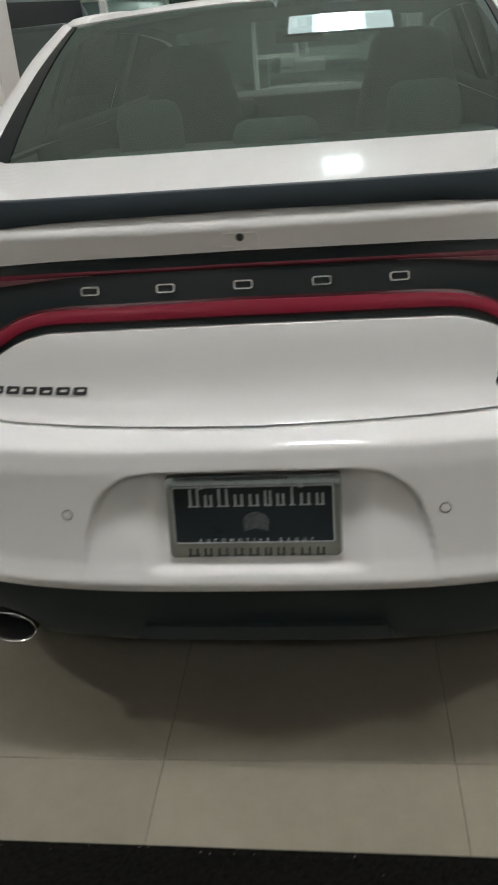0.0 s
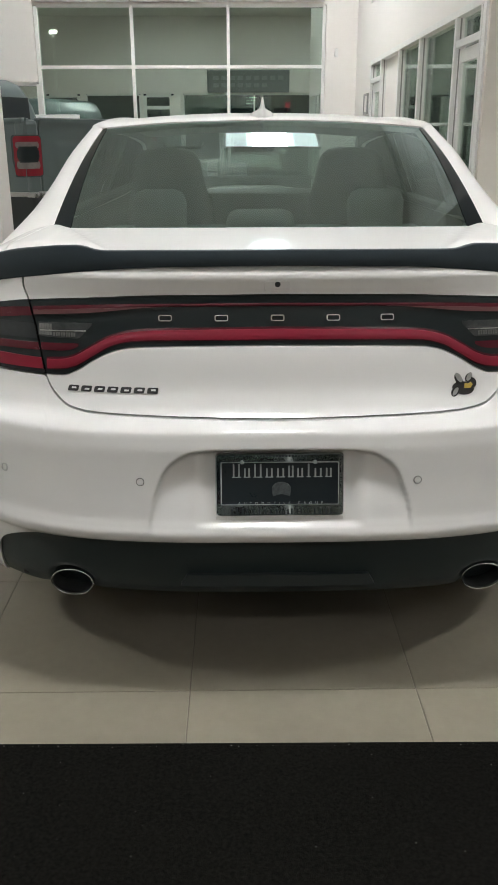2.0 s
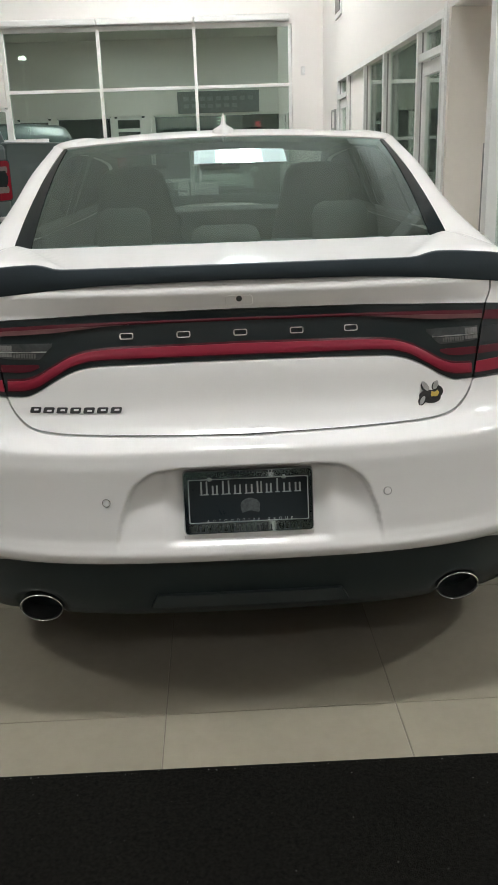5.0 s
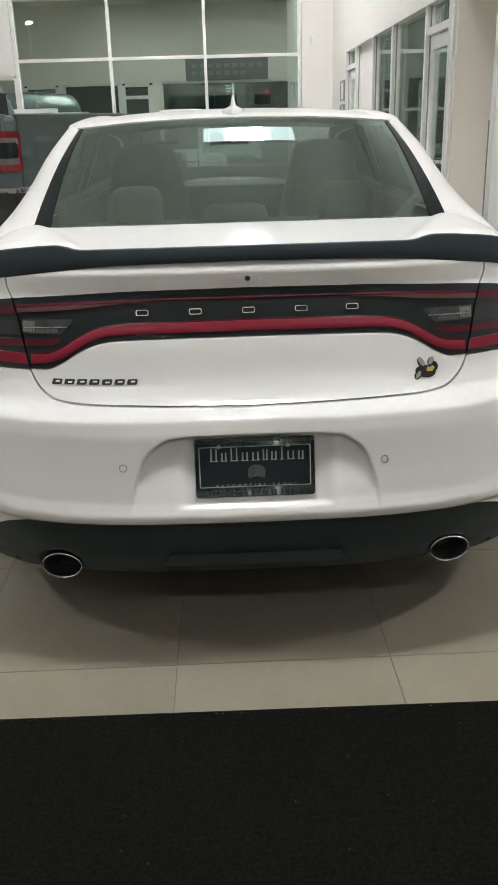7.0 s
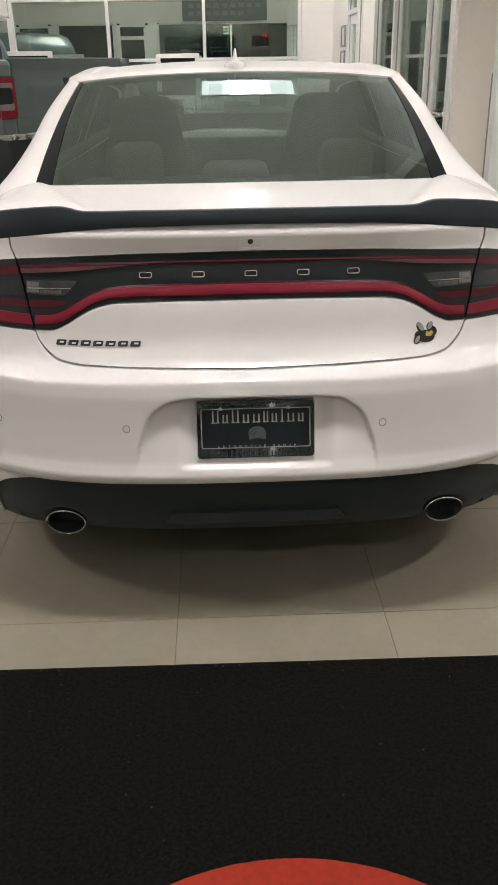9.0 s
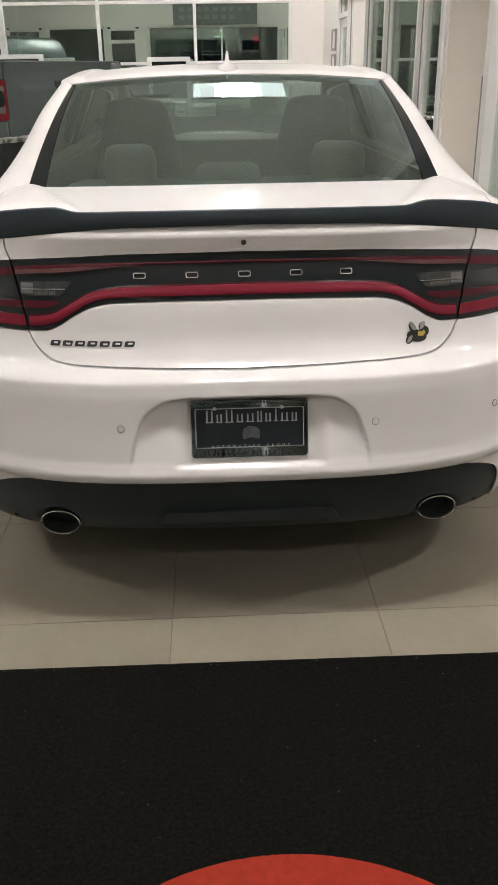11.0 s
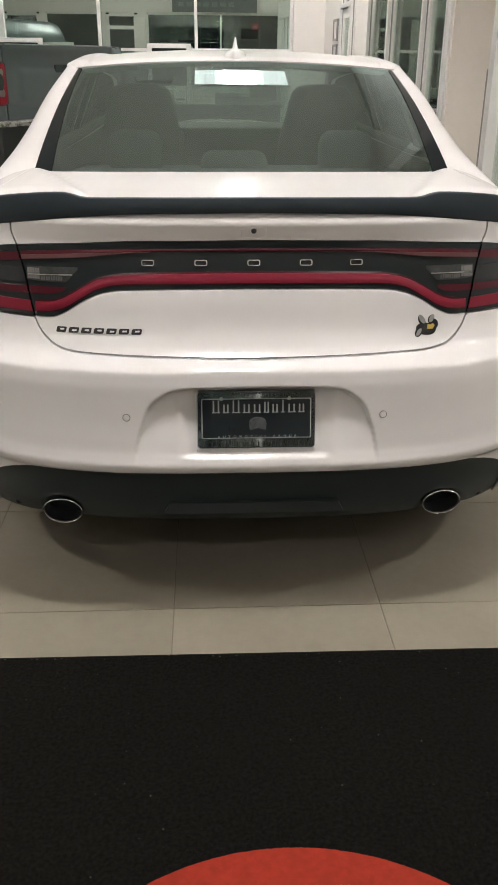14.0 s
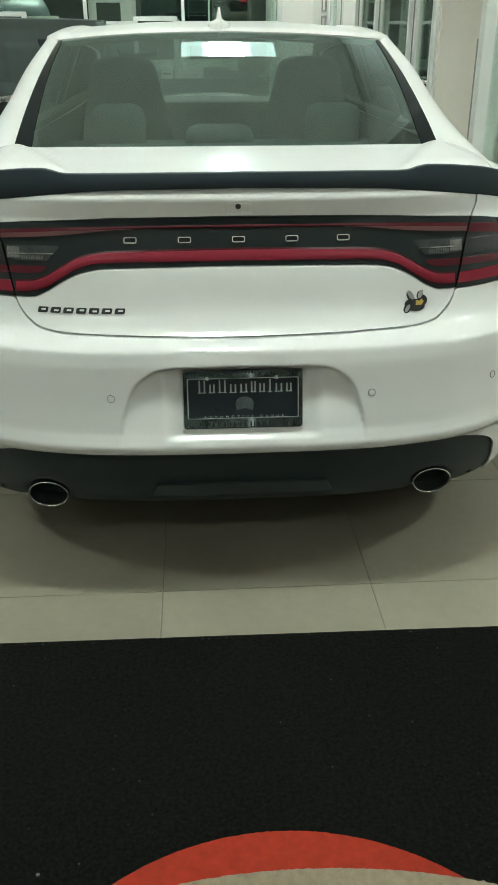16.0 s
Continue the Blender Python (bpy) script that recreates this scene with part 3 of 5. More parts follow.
for s in (-1, 1):
    # reversing lamp and small reflector inside the lid's lamp panel
    rev_hi = curve([.46, .60], [.972, .970])
    rev_lo = curve([.46, .475, .50, .58, .60], [.969, .955, .934, .935, .938])
    part("reverse_lamp", sheet(strip_between(rev_lo, rev_hi, 0.0035), [s * x for x in span(.463, .603, 18)], span(0, 1, 5), (0, 0.004, 0), s < 0), CLEAR_LENS, lid, "clear ribbed reversing lamp")
    for k in range(5):
        x0 = .567 + k * .0068
        part("optic", sheet(strip_between(lambda a: .9400, lambda a: .9665, 0.0040 + .0006 * (k % 2), 0.0008), [s * x for x in span(x0, x0 + .0062, 2)], span(0, 1, 4), (0, 0.003, 0)), BRIGHT_OPTIC, lid, "bright lamp optic rib")
    for k in range(9):
        x0 = .505 + k * .0066
        part("optic", sheet(strip_between(lambda a: .9378, lambda a: .9485 + .0008 * (k % 2), 0.0044, 0.001), [s * x for x in span(x0, x0 + .0048, 2)], span(0, 1, 3), (0, 0.003, 0)), DIM_OPTIC, lid, "ribbed lamp optic")
    part("lamp_trim", sheet(strip_between(lambda a: .9515 - (a - .5) * .02, lambda a: .9535 - (a - .5) * .02, 0.0062), [s * x for x in span(.478, .598, 8)], span(0, 1, 1), (0, 0.003, 0)), STEEL, lid, "fine chrome line")
    ref_hi = curve([.49, .60], [.923, .921])
    ref_lo = curve([.49, .52, .55, .60], [.920, .907, .904, .904])
    part("reflector", sheet(strip_between(ref_lo, ref_hi, 0.0035), [s * x for x in span(.497, .596, 12)], span(0, 1, 3), (0, 0.004, 0)), DARK_RED, lid, "dark red reflector")

    # outer lamp on the quarter panel
    def outer(lo, hi, out, a0, a1):
        def fn(u, v):
            a = a0 + (a1 - a0) * u
            z = lo(a) + (hi(a) - lo(a)) * v
            x0 = lid_side(z) + GAP
            w = x0 + (min(a1, 0.955) - x0) * u
            f = min(w / half_w(z), 0.9999) if u < 1 else min(a1 / 0.95, 0.9999)
            return rear(s * min(w, half_w(z) * 0.9995), z, out)
        return fn
    lamp = part("tail_lamp", sheet(outer(lambda a: band_lo(a) + .002, lambda a: band_hi(a) - .002, 0.001, 0.61, 0.925), span(0, 1, 40), span(0, 1, 20), (0, 0.02, 0)), GLOSS_BLACK, car, "smoked outer tail lamp with red bands")
    part("red_band", sheet(outer(lambda a: .857 + (a - .6) * .02, lambda a: .884 + (a - .6) * .04, 0.004, 0.61, 0.90), span(0, 1, 24), span(0, 1, 3), (0, 0.004, 0)), RED_LENS, lamp)
    part("red_band", sheet(outer(r1_bot, r1_top, 0.004, 0.64, 0.90), span(0, 1, 24), span(0, 1, 3), (0, 0.004, 0)), DARK_RED, lamp)
    part("red_band", sheet(outer(lambda a: .903, lambda a: .921, 0.004, 0.61, 0.80), span(0, 1, 16), span(0, 1, 3), (0, 0.004, 0)), DARK_RED, lamp)
    part("marker_lens", sheet(outer(lambda a: .930, lambda a: .966, 0.004, 0.62, 0.78), span(0, 1, 16), span(0, 1, 3), (0, 0.004, 0)), SMOKED, lamp, "smoked marker lens")

    # quarter panel above and behind the lamp
    def quarter_up(u, v):
        a = 0.645 + (0.95 - 0.645) * u
        lo, hi = band_hi(a), deck_edge(a)
        z = lo + (hi - lo) * v
        x0 = lid_side(z) + GAP
        x = x0 + (half_w(z) - x0) * u
        return rear(s * x, z)
    def quarter_back(u, v):
        z = .845 + (.985 - .845) * v
        x = 0.915 + (half_w(z) - 0.915) * u
        return rear(s * x, z, -0.003)
    part("quarter_panel", sheet(quarter_up, [1 - (1 - t) ** 2 for t in span(0, 1, 40)], span(0, 1, 16), (0, 0.01, 0)), WHITE_PAINT, car)
    part("quarter_panel", sheet(quarter_back, span(0, 1, 16), span(0, 1, 12), (0, 0.004, 0)), WHITE_PAINT, car)

    # shoulder and body side, from the rear corner to the nose
    prof = [(.915, .2), (.93, .3), (.935, .38), (.94, .45), (.943, .52), (.945, .6), (.949, .68), (.95, .75), (.948, .83), (.945, .9), (.940, .955), (.925, 1.01), (.89, 1.06), (.84, 1.094), (.78, 1.115), (.70, 1.127)]
    px = curve(list(range(len(prof))), [p[0] for p in prof])
    pz = curve(list(range(len(prof))), [p[1] for p in prof])
    hood_drop = curve([Y_MID, 3.4, 4.0, 4.6], [0, 0, .05, .16])
    tuck = curve([Y_MID, 1.2, 2.6, 3.6, 4.3], [0, .008, -.012, .004, -.01])

    def side(y, k):
        x, z = px(k), pz(k)
        z -= hood_drop(y) * smoothstep(.6, 1.1, z)
        return Vector((s * (x + tuck(y)), y, z))
    bm = bmesh.new()
    add_grid(bm, side, span(Y_MID, 4.25, 110), span(0, len(prof) - 1, 48), s < 0)
    for wy in (1.03, 4.06):
        dead = [f for f in bm.faces if (f.calc_center_median().y - wy) ** 2 + (f.calc_center_median().z - .345) ** 2 < .375 ** 2]
        bmesh.ops.delete(bm, geom=dead, context="FACES")
    part("body_side", bm, WHITE_PAINT, car)
    for wy in (1.03, 4.06):
        pts = [(s * (.928 + tuck(wy)), wy + .385 * math.cos(t), .345 + .385 * math.sin(t)) for t in span(-.42, math.pi + .42, 40)]
        part("wheel_arch", add_tube(bmesh.new(), pts, 0.022, 8), WHITE_PAINT, car)
        bm = bmesh.new()
        add_grid(bm, lambda t, w: Vector((s * w, wy + .375 * math.cos(t), .345 + .375 * math.sin(t))), span(-.45, math.pi + .45, 30), [.60, .92])
        part("wheel_well", bm, RUBBER, car)
        # wheel: tyre, rim, spokes
        wm = pose(s * .80, wy, .345, 0, 90 * s, 0)
        bm = bmesh.new()
        add_lathe(bm, [(.255, -.12), (.30, -.122), (.335, -.115), (.345, -.09), (.345, .09), (.335, .115), (.30, .122), (.255, .12)], wm, 48)
        wheel = part("wheel", bm, RUBBER, car, "black low-profile tyre")
        bm = bmesh.new()
        add_lathe(bm, [(.255, -.118), (.235, -.10), (.232, .09), (.245, .112), (.256, .118)], wm, 48)
        for k in range(10):
            add_box(bm, (.05, -.016, .06), (.245, .016, .10), 0.004, wm @ pose(0, 0, 0, 0, 0, 36 * k))
        add_lathe(bm, [(.0, .105), (.055, .105), (.06, .09), (.06, .05)], wm, 24)
        part("rim", bm, DARK_ALLOY, wheel, "dark alloy rim")

# boot deck and rear shoulders
def seam(v):
    return 0.712 - 0.036 * v


def deck_point(u, v, inner=True):
    # the lid's deck runs to a slanting seam; the shoulders go on from there
    a = abs(u) * (seam(v) - 0.0015) if inner else seam(v) + 0.0015 + (0.944 - seam(v)) * abs(u)
    x = a if u > 0 else -a
    zt = deck_edge(a)
    p = rear(min(max(x, -half_w(zt) * .999), half_w(zt) * .999), zt)
    z1 = shoulder(a)
    y_end = (0.66 + 0.025 * (a / 0.66) ** 2) + 0.077 * smoothstep(0.655, 0.70, a)
    y = p.y + (y_end - p.y) * v
    line = 0.425 + 0.215 * v
    fold = 0.015 * min(max((a - line + 0.030) / 0.038, 0.0), 1.0) * smoothstep(0.82, 0.70, a) * smoothstep(0.03, 0.2, v)
    return Vector((x, y, fold + zt + (z1 - .012 - zt) * math.sin(math.pi / 2 * min(v * 12, 1.0)) + .012 * v ** .8))


def deck_sheet(x0, x1, n, inner):
    return sheet(lambda u, v: deck_point(u, v, inner), span(x0, x1, n), [0, .015, .03, .045, .06, .075, .09, .12, .16, .2, .27, .35, .45, .55, .65, .75, .85, .93, 1], (0, 0, -0.006))


part("deck", deck_sheet(-1, 1, 170, True), WHITE_PAINT, lid, "flat white boot deck")
part("shoulder", deck_sheet(-.995, -.0001, 40, False), WHITE_PAINT, car)
part("shoulder", deck_sheet(.0001, .995, 40, False), WHITE_PAINT, car)

# black spoiler along the deck edge, with raised ends
sp_top = curve([0, .30, .425, .445, .47, .495, .53, .60, .66, .72, .80, .86], [1.152, 1.151, 1.1495, 1.151, 1.1575, 1.1615, 1.1605, 1.1545, 1.1465, 1.132, 1.105, 1.07])
sp_bot = curve([0, .30, .45, .64, .70, .80, .86], [1.115, 1.111, 1.101, 1.079, 1.068, 1.042, 1.018])
rows = [(0.0, .012, .03), (0.0, .004, .0), (.04, .003, .0), (.5, .005, .0), (.93, .007, .0), (.985, .0085, .0), (1.0, .012, .0), (.985, .030, .0), (.80, .055, .0), (.5, .075, .0), (.1, .085, .0)]


def spoiler_point(x, k):
    a = abs(x)
    h, back, _ = rows[int(k)]
    z = sp_bot(a) - .003 + (sp_top(a) - sp_bot(a)) * h
    base = rear(x, min(sp_bot(a), 1.10)).y - 0.007
    return Vector((x, base + back + (0.03 if k == 0 else 0) * 1.0, z))


bm = bmesh.new()
add_grid(bm, spoiler_point, sorted(set(span(-.86, -.55, 30) + span(-.55, -.4, 24) + span(-.4, .4, 40) + span(.4, .55, 24) + span(.55, .86, 30))), list(range(len(rows))))
part("spoiler", bm, SATIN_BLACK, car, "satin black lip spoiler with raised ends")

# greenhouse: rear glass, roof, pillars
def bow(v, amount):
    return amount * 4 * v * (1 - v)


def glass_point(u, v, out=0.0):
    yc, zc = .645 + .735 * v, 1.148 + .317 * v + bow(v, .016)
    ye, ze, xe = .681 + .652 * v, 1.146 + .291 * v + bow(v, .016), .661 - .074 * v + bow(v, .006)
    q = abs(u) ** 2.2
    return Vector((u * xe, yc + (ye - yc) * q - out * .4, zc + (ze - zc) * q + out * .9))


win = part("rear_window", sheet(glass_point, span(-1, 1, 48), span(-.01, 1, 31), (0, .006, -.006)), REAR_GLASS, car, "dark tinted sloping rear window")
win.visible_shadow = False
for s in (-1, 1):
    part("frit_band", sheet(lambda u, v: glass_point(s * (1 - (.082 - .060 * v) * u), v, 0.003), span(0, 1, 4), span(0, 1, 24), (0, 0, -.002)), FRIT, win, "black ceramic edge band")
    # painted glint: a bright sliver on the band's upper half, tapering downwards
    part("glint_strip", sheet(lambda u, v: glass_point(s * (1.0 - .009 * smoothstep(.52, .80, v) * u), v, 0.004), span(0, 1, 3), span(.53, .98, 20), (0, 0, -.002)), FRIT_GLINT, win, "thin bright strip painted as a glint on the window edge")

pil_out = [curve([0, .25, .5, .75, 1], c) for c in ([.836, .770, .733, .696, .645], [.66, .92, 1.06, 1.21, 1.43], [1.088, 1.186, 1.258, 1.345, 1.437])]
for s in (-1, 1):
    def pillar(u, v):
        e = glass_point(s, v)
        o = Vector((s * pil_out[0](v), pil_out[1](v), pil_out[2](v)))
        p = e.lerp(o, u)
        n = bow(u, .010 + .006 * v)
        return p + Vector((s * n * .5, -n * .4, n * .8))
    def under(u, v):
        o = Vector((s * pil_out[0](v), pil_out[1](v), pil_out[2](v)))
        b = Vector((s * .80, max(o.y, .72) + .10 * (1 - v) + .25 * v * 0, 1.112))
        p = o.lerp(b, u)
        return p + Vector((s * bow(u, .012), 0, 0))
    bm = sheet(pillar, span(0, 1, 12), span(0, 1, 30), (0, .0, -.006))
    add_grid(bm, under, span(0, 1, 10), span(0, 1, 30))
    part("rear_pillar", bm, WHITE_PAINT, car)
    inner = Vector((-s * .03, .02, -.014))
    bm = bmesh.new()
    add_grid(bm, lambda u, v: pillar(u, v) + inner, span(.04, 1, 8), span(0, 1, 20))
    add_grid(bm, lambda u, v: under(u, v) + inner, span(0, 1, 8), span(0, 1, 20))
    part("inner_trim", bm, TRIM_DARK, car, "dark rear pillar trim")

roof_z = curve([1.385, 1.45, 1.75, 2.2, 2.7, 3.15], [1.468, 1.482, 1.500, 1.513, 1.509, 1.463])
roof_x = curve([1.345, 1.5, 2.2, 3.15], [.628, .650, .660, .615])
roof_e = curve([1.345, 1.5, 2.2, 3.15], [1.436, 1.452, 1.478, 1.42])


def roof_point(u, v):
    q = abs(u) ** 2.4
    y0 = 1.390 - .045 * abs(u) ** 2.2 + .075 * smoothstep(.93, 1.0, abs(u))
    y = y0 + (3.15 - .12 * q - y0) * v
    zc, ze = roof_z(max(y, 1.385)), roof_e(max(y, 1.345))
    if y < 1.385 + .0:
        zc = 1.468
    rib = (0.008 * math.exp(-((abs(u) - .93) / .07) ** 2) + 0.0035 * smoothstep(.865, .875, abs(u)) * smoothstep(1.0, .96, abs(u))) * smoothstep(-.02, .06, v)
    return Vector((u * roof_x(max(y, 1.345)), y, zc + (ze - zc) * q + rib))


part("roof", sheet(roof_point, sorted(set(span(-1, -.84, 26) + span(-.84, .84, 50) + span(.84, 1, 26))), [0, .01, .03, .06, .1] + span(.14, 1, 26), (0, .004, -.01)), WHITE_PAINT, car, "white car roof")
# windscreen, side glass, hood, nose
def screen(u, v):
    q = abs(u) ** 2.2
    y0, y1 = 3.155 - .12 * q, 4.05 - .22 * q
    z0 = roof_z(3.15) + (roof_e(3.15) - roof_z(3.15)) * abs(u) ** 2.4
    return Vector((u * (.61 + .10 * v), y0 + (y1 - y0) * v, z0 + (1.05 - z0) * v + bow(v, .02)))


ws = part("windscreen", sheet(screen, span(-1, 1, 24), span(0, 1, 16), (0, -.004, -.004)), glass("windscreen_glass", (.86, .92, .88), .04, .5), car, "large raked windscreen")
ws.visible_shadow = False
for s in (-1, 1):
    rail = curve([1.42, 2.2, 3.03, 3.83], [1.432, 1.478, 1.42, 1.10])
    railx = curve([1.42, 2.2, 3.03, 3.83], [.632, .655, .607, .72])

    def flank(y, v):
        top = Vector((s * railx(y), y, rail(y)))
        base = Vector((s * .795, y, 1.113 - .05 * smoothstep(3.2, 3.9, y)))
        return top.lerp(base, v)
    def pane(a, b, in0, in1):
        def fn(u, v):
            y = a + (b - a) * u
            v2 = in0 + (in1 - in0) * v
            p = flank(y, v2)
            return p + Vector((s * .005, 0, .002))
        return fn
    for y0, y1, v0, v1 in ((1.42, 3.83, 0, .14), (1.42, 3.83, .96, 1), (1.42, 1.55, .14, .96), (2.42, 2.50, .14, .96), (3.55, 3.83, .14, .96)):
        part("side_frame", sheet(flank, span(y0, y1, 30), span(v0, v1, 5), (-s * .02, 0, 0)), WHITE_PAINT if v0 == 0 else GLOSS_BLACK, car)
        part("inner_trim", sheet(lambda y, v: flank(y, v) - Vector((s * .023, 0, 0)), span(y0 - .005, y1 + .005, 30), span(v0, v1, 5), (-s * .006, 0, 0)), TRIM_DARK, car, "dark pillar trim")
    for a, b in ((1.55, 2.42), (2.50, 3.55)):
        part("side_window", sheet(pane(a, b, .13, .97), span(0, 1, 16), span(0, 1, 6), (-s * .004, 0, 0)), SIDE_GLASS, car, "dark tinted side window")
    # mirror
    bm = bmesh.new()
    bmesh.ops.create_uvsphere(bm, u_segments=16, v_segments=10, radius=1, matrix=Matrix.Translation((s * 1.0, 3.45, 1.13)) @ Matrix.Diagonal((.10, .06, .07, 1)))
    add_box(bm, (s * .93 - .05, 3.43, 1.08), (s * .93 + .05, 3.47, 1.12))
    part("door_mirror", shaded(bm), WHITE_PAINT, car)

nose_y = curve([.2, .3, .5, .7, .85, .95], [.55, .62, .67, .66, .60, .48])


def front(x, z):
    f = min(abs(x) / (half_w(z) - .01), 1.0)
    return Vector((x, 4.25 + nose_y(z) * max(1 - f ** 2.6, 0) ** (1 / 2.2), z))


def hood_point(u, v):
    x1 = u * .925
    e = front(x1, .90)
    zc = 1.063 - .02 * abs(u) ** 2
    b = Vector((u * .80, 3.98 - .14 * u * u, zc))
    p = b.lerp(e, v)
    p.z = zc + (.90 - zc) * v ** .85
    return p


part("hood", sheet(hood_point, span(-1, 1, 40), span(0, 1, 20), (0, 0, -.01)), WHITE_PAINT, car)
part("front_fascia", sheet(lambda u, v: front(u * (half_w(.2 + .7 * v) - .01), .2 + .7 * v), [math.sin(t) for t in span(-math.pi / 2, math.pi / 2, 60)], span(0, 1, 24), (0, -.01, 0)), WHITE_PAINT, car, "white front bumper")
part("grille", sheet(lambda u, v: front(u * .72, .66 + .14 * v) + Vector((0, .006, 0)), span(-1, 1, 40), span(0, 1, 4), (0, -.01, 0)), BLACK_PLASTIC, car, "black full-width grille")
part("lower_grille", sheet(lambda u, v: front(u * .60, .30 + .16 * v) + Vector((0, .006, 0)), span(-1, 1, 40), span(0, 1, 4), (0, -.01, 0)), BLACK_PLASTIC, car)
part("underbody", box((-.56, .40, .17), (.56, 4.7, .30), .03), RUBBER, car)
part("rear_undertray", box((-.70, .12, .266), (.70, .66, .285), .006), RUBBER, car, "black tray under the boot")
part("boot_floor", box((-.80, .12, .40), (.80, 1.2, .42)), TRIM_DARK, car)

# diffuser below the bumper
dif_lo = curve([0, .25, .45, .50, .60, .66, .72, .80], [.255, .258, .262, .268, .262, .245, .242, .235])


def diffuser_point(x, v):
    a = abs(x)
    hi = lip(a) + .006
    z = dif_lo(a) + (hi - dif_lo(a)) * v
    p = rear(x, z, -0.012)
    # cut-outs round the tail pipes
    d = math.hypot((a - .546) / .068, (z - .295) / .050)
    p.y += .02 * smoothstep(1.1, .7, d)
    return p


part("diffuser", sheet(diffuser_point, span(-.785, .785, 190), span(0, 1, 30), (0, .03, 0)), BLACK_PLASTIC, car, "black textured lower rear valance")
def blade(u, v):
    x = u * (.252 - .018 * v)
    return rear(x, .312 + .033 * v, .012 - .010 * v)
part("valance_blade", sheet(blade, span(-1, 1, 30), span(0, 1, 4), (0, .03, 0)), material("grey_black_plastic", (.032, .042, .044), .5, 0, .1, 10, 300), car, "raised grey-black ledge")

for s in (-1, 1):
    # oval tail pipe
    bm = bmesh.new()
    cen = Vector((.003 + s * .548, .020, .296 + .003 * s))
    tilt = pose(0, 0, 0, 0, -9 * s, 0)

    def oval(rx, rz, y, t):
        return cen + (tilt @ Vector((rx * math.cos(t), 0, rz * math.sin(t)))) + Vector((0, y, 0))
    ts = span(0, 2 * math.pi, 48)[:-1]
    prof_o = [(.055, .0370, .22), (.0560, .0385, .02), (.0565, .0390, .004), (.0555, .0380, 0), (.0530, .0355, .0015), (.0522, .0348, .02)]
    rings = [[bm.verts.new(oval(a, b, y, t)) for t in ts] for a, b, y in prof_o]
    for A, B in zip(rings, rings[1:]):
        for k in range(len(ts)):
            f = bm.faces.new((A[k], A[(k + 1) % len(ts)], B[(k + 1) % len(ts)], B[k]))
            f.smooth = True
    pipe = part("tail_pipe", bm, CHROME, car, "oval chrome exhaust tip")
    bm = bmesh.new()
    rings = [[bm.verts.new(oval(a, b, y, t)) for t in ts] for a, b, y in ((.0521, .0347, .008), (.050, .033, .10), (.046, .030, .16))]
    for A, B in zip(rings, rings[1:]):
        for k in range(len(ts)):
            bm.faces.new((A[k], A[(k + 1) % len(ts)], B[(k + 1) % len(ts)], B[k])).smooth = True
    bm.faces.new(rings[-1])
    part("bore", bm, SOOT, pipe, "sooty pipe inside")

# parking sensors and camera eye
SENSOR_GAP = material("sensor_gap", (.13, .13, .125), .5, 0, .05)


def disc_on_rear(x, z, r, out, mat, name, label, ring=True):
    p0 = rear(x, z)
    n = (rear(x + .01, z) - rear(x - .01, z)).cross(rear(x, z + .01) - rear(x, z - .01)).normalized()
    if n.y > 0:
        n = -n
    m = Matrix.Translation(p0) @ n.to_track_quat("Z", "Y").to_matrix().to_4x4()
    bm = bmesh.new()
    add_lathe(bm, [(.0001, out), (r * .8, out), (r * .95, out * .8), (r, 0), (r, -.004)], m, 24)
    ob = part(name, bm, mat, car, label)
    if ring:
        bm = bmesh.new()
        add_lathe(bm, [(r, .0004), (r * 1.03, .0014), (r * 1.14, .0014), (r * 1.18, .0004)], m, 24)
        part("sensor_ring", bm, SENSOR_GAP, ob, "grey ring gap")
    return ob


for x in (-.70, -.341, .341, .70):
    disc_on_rear(x, .612, .0088, .0007, WHITE_PAINT, "parking_sensor", "round white parking sensor")
disc_on_rear(0, 1.067, .0072, .002, material("camera_eye", (.04, .045, .045), .25, 0, .05), "reversing_camera", "small dark camera eye", False)

# antenna fin on the roof
def fin_ring(h, hw, y0, y1, n=20):
    return [Vector((hw * math.cos(t), (y0 + y1) / 2 + (y1 - y0) / 2 * math.sin(t), h)) for t in span(0, 2 * math.pi, n)[:-1]]


bm = bmesh.new()
rings = [[bm.verts.new(p) for p in fin_ring(*a)] for a in ((1.474, .043, 1.415, 1.60), (1.492, .042, 1.415, 1.60), (1.500, .036, 1.417, 1.59), (1.506, .022, 1.42, 1.57), (1.512, .012, 1.424, 1.54), (1.525, .008, 1.432, 1.51), (1.540, .005, 1.440, 1.48), (1.551, .002, 1.446, 1.462))]
for A, B in zip(rings, rings[1:]):
    for k in range(len(A)):
        bm.faces.new((A[k], A[(k + 1) % len(A)], B[(k + 1) % len(A)], B[k])).smooth = True
bm.faces.new(rings[-1])
part("antenna_fin", bm, WHITE_PAINT, car, "white shark-fin roof antenna")


# badges: plain shapes standing proud of the skin
def ring_shape(bm, m, outer, inner, h):
    """A raised flat ring between two outlines of equal length, in the pose m."""
    o0 = [bm.verts.new(m @ Vector((x, y, 0))) for x, y in outer]
    o1 = [bm.verts.new(m @ Vector((x * .98, y * .96, h))) for x, y in outer]
    i1 = [bm.verts.new(m @ Vector((x, y, h))) for x, y in inner]
    i0 = [bm.verts.new(m @ Vector((x, y, 0))) for x, y in inner]
    n = len(outer)
    for A, B in ((o0, o1), (o1, i1), (i1, i0)):
        for k in range(n):
            bm.faces.new((A[k], A[(k + 1) % n], B[(k + 1) % n], B[k]))
    return bm


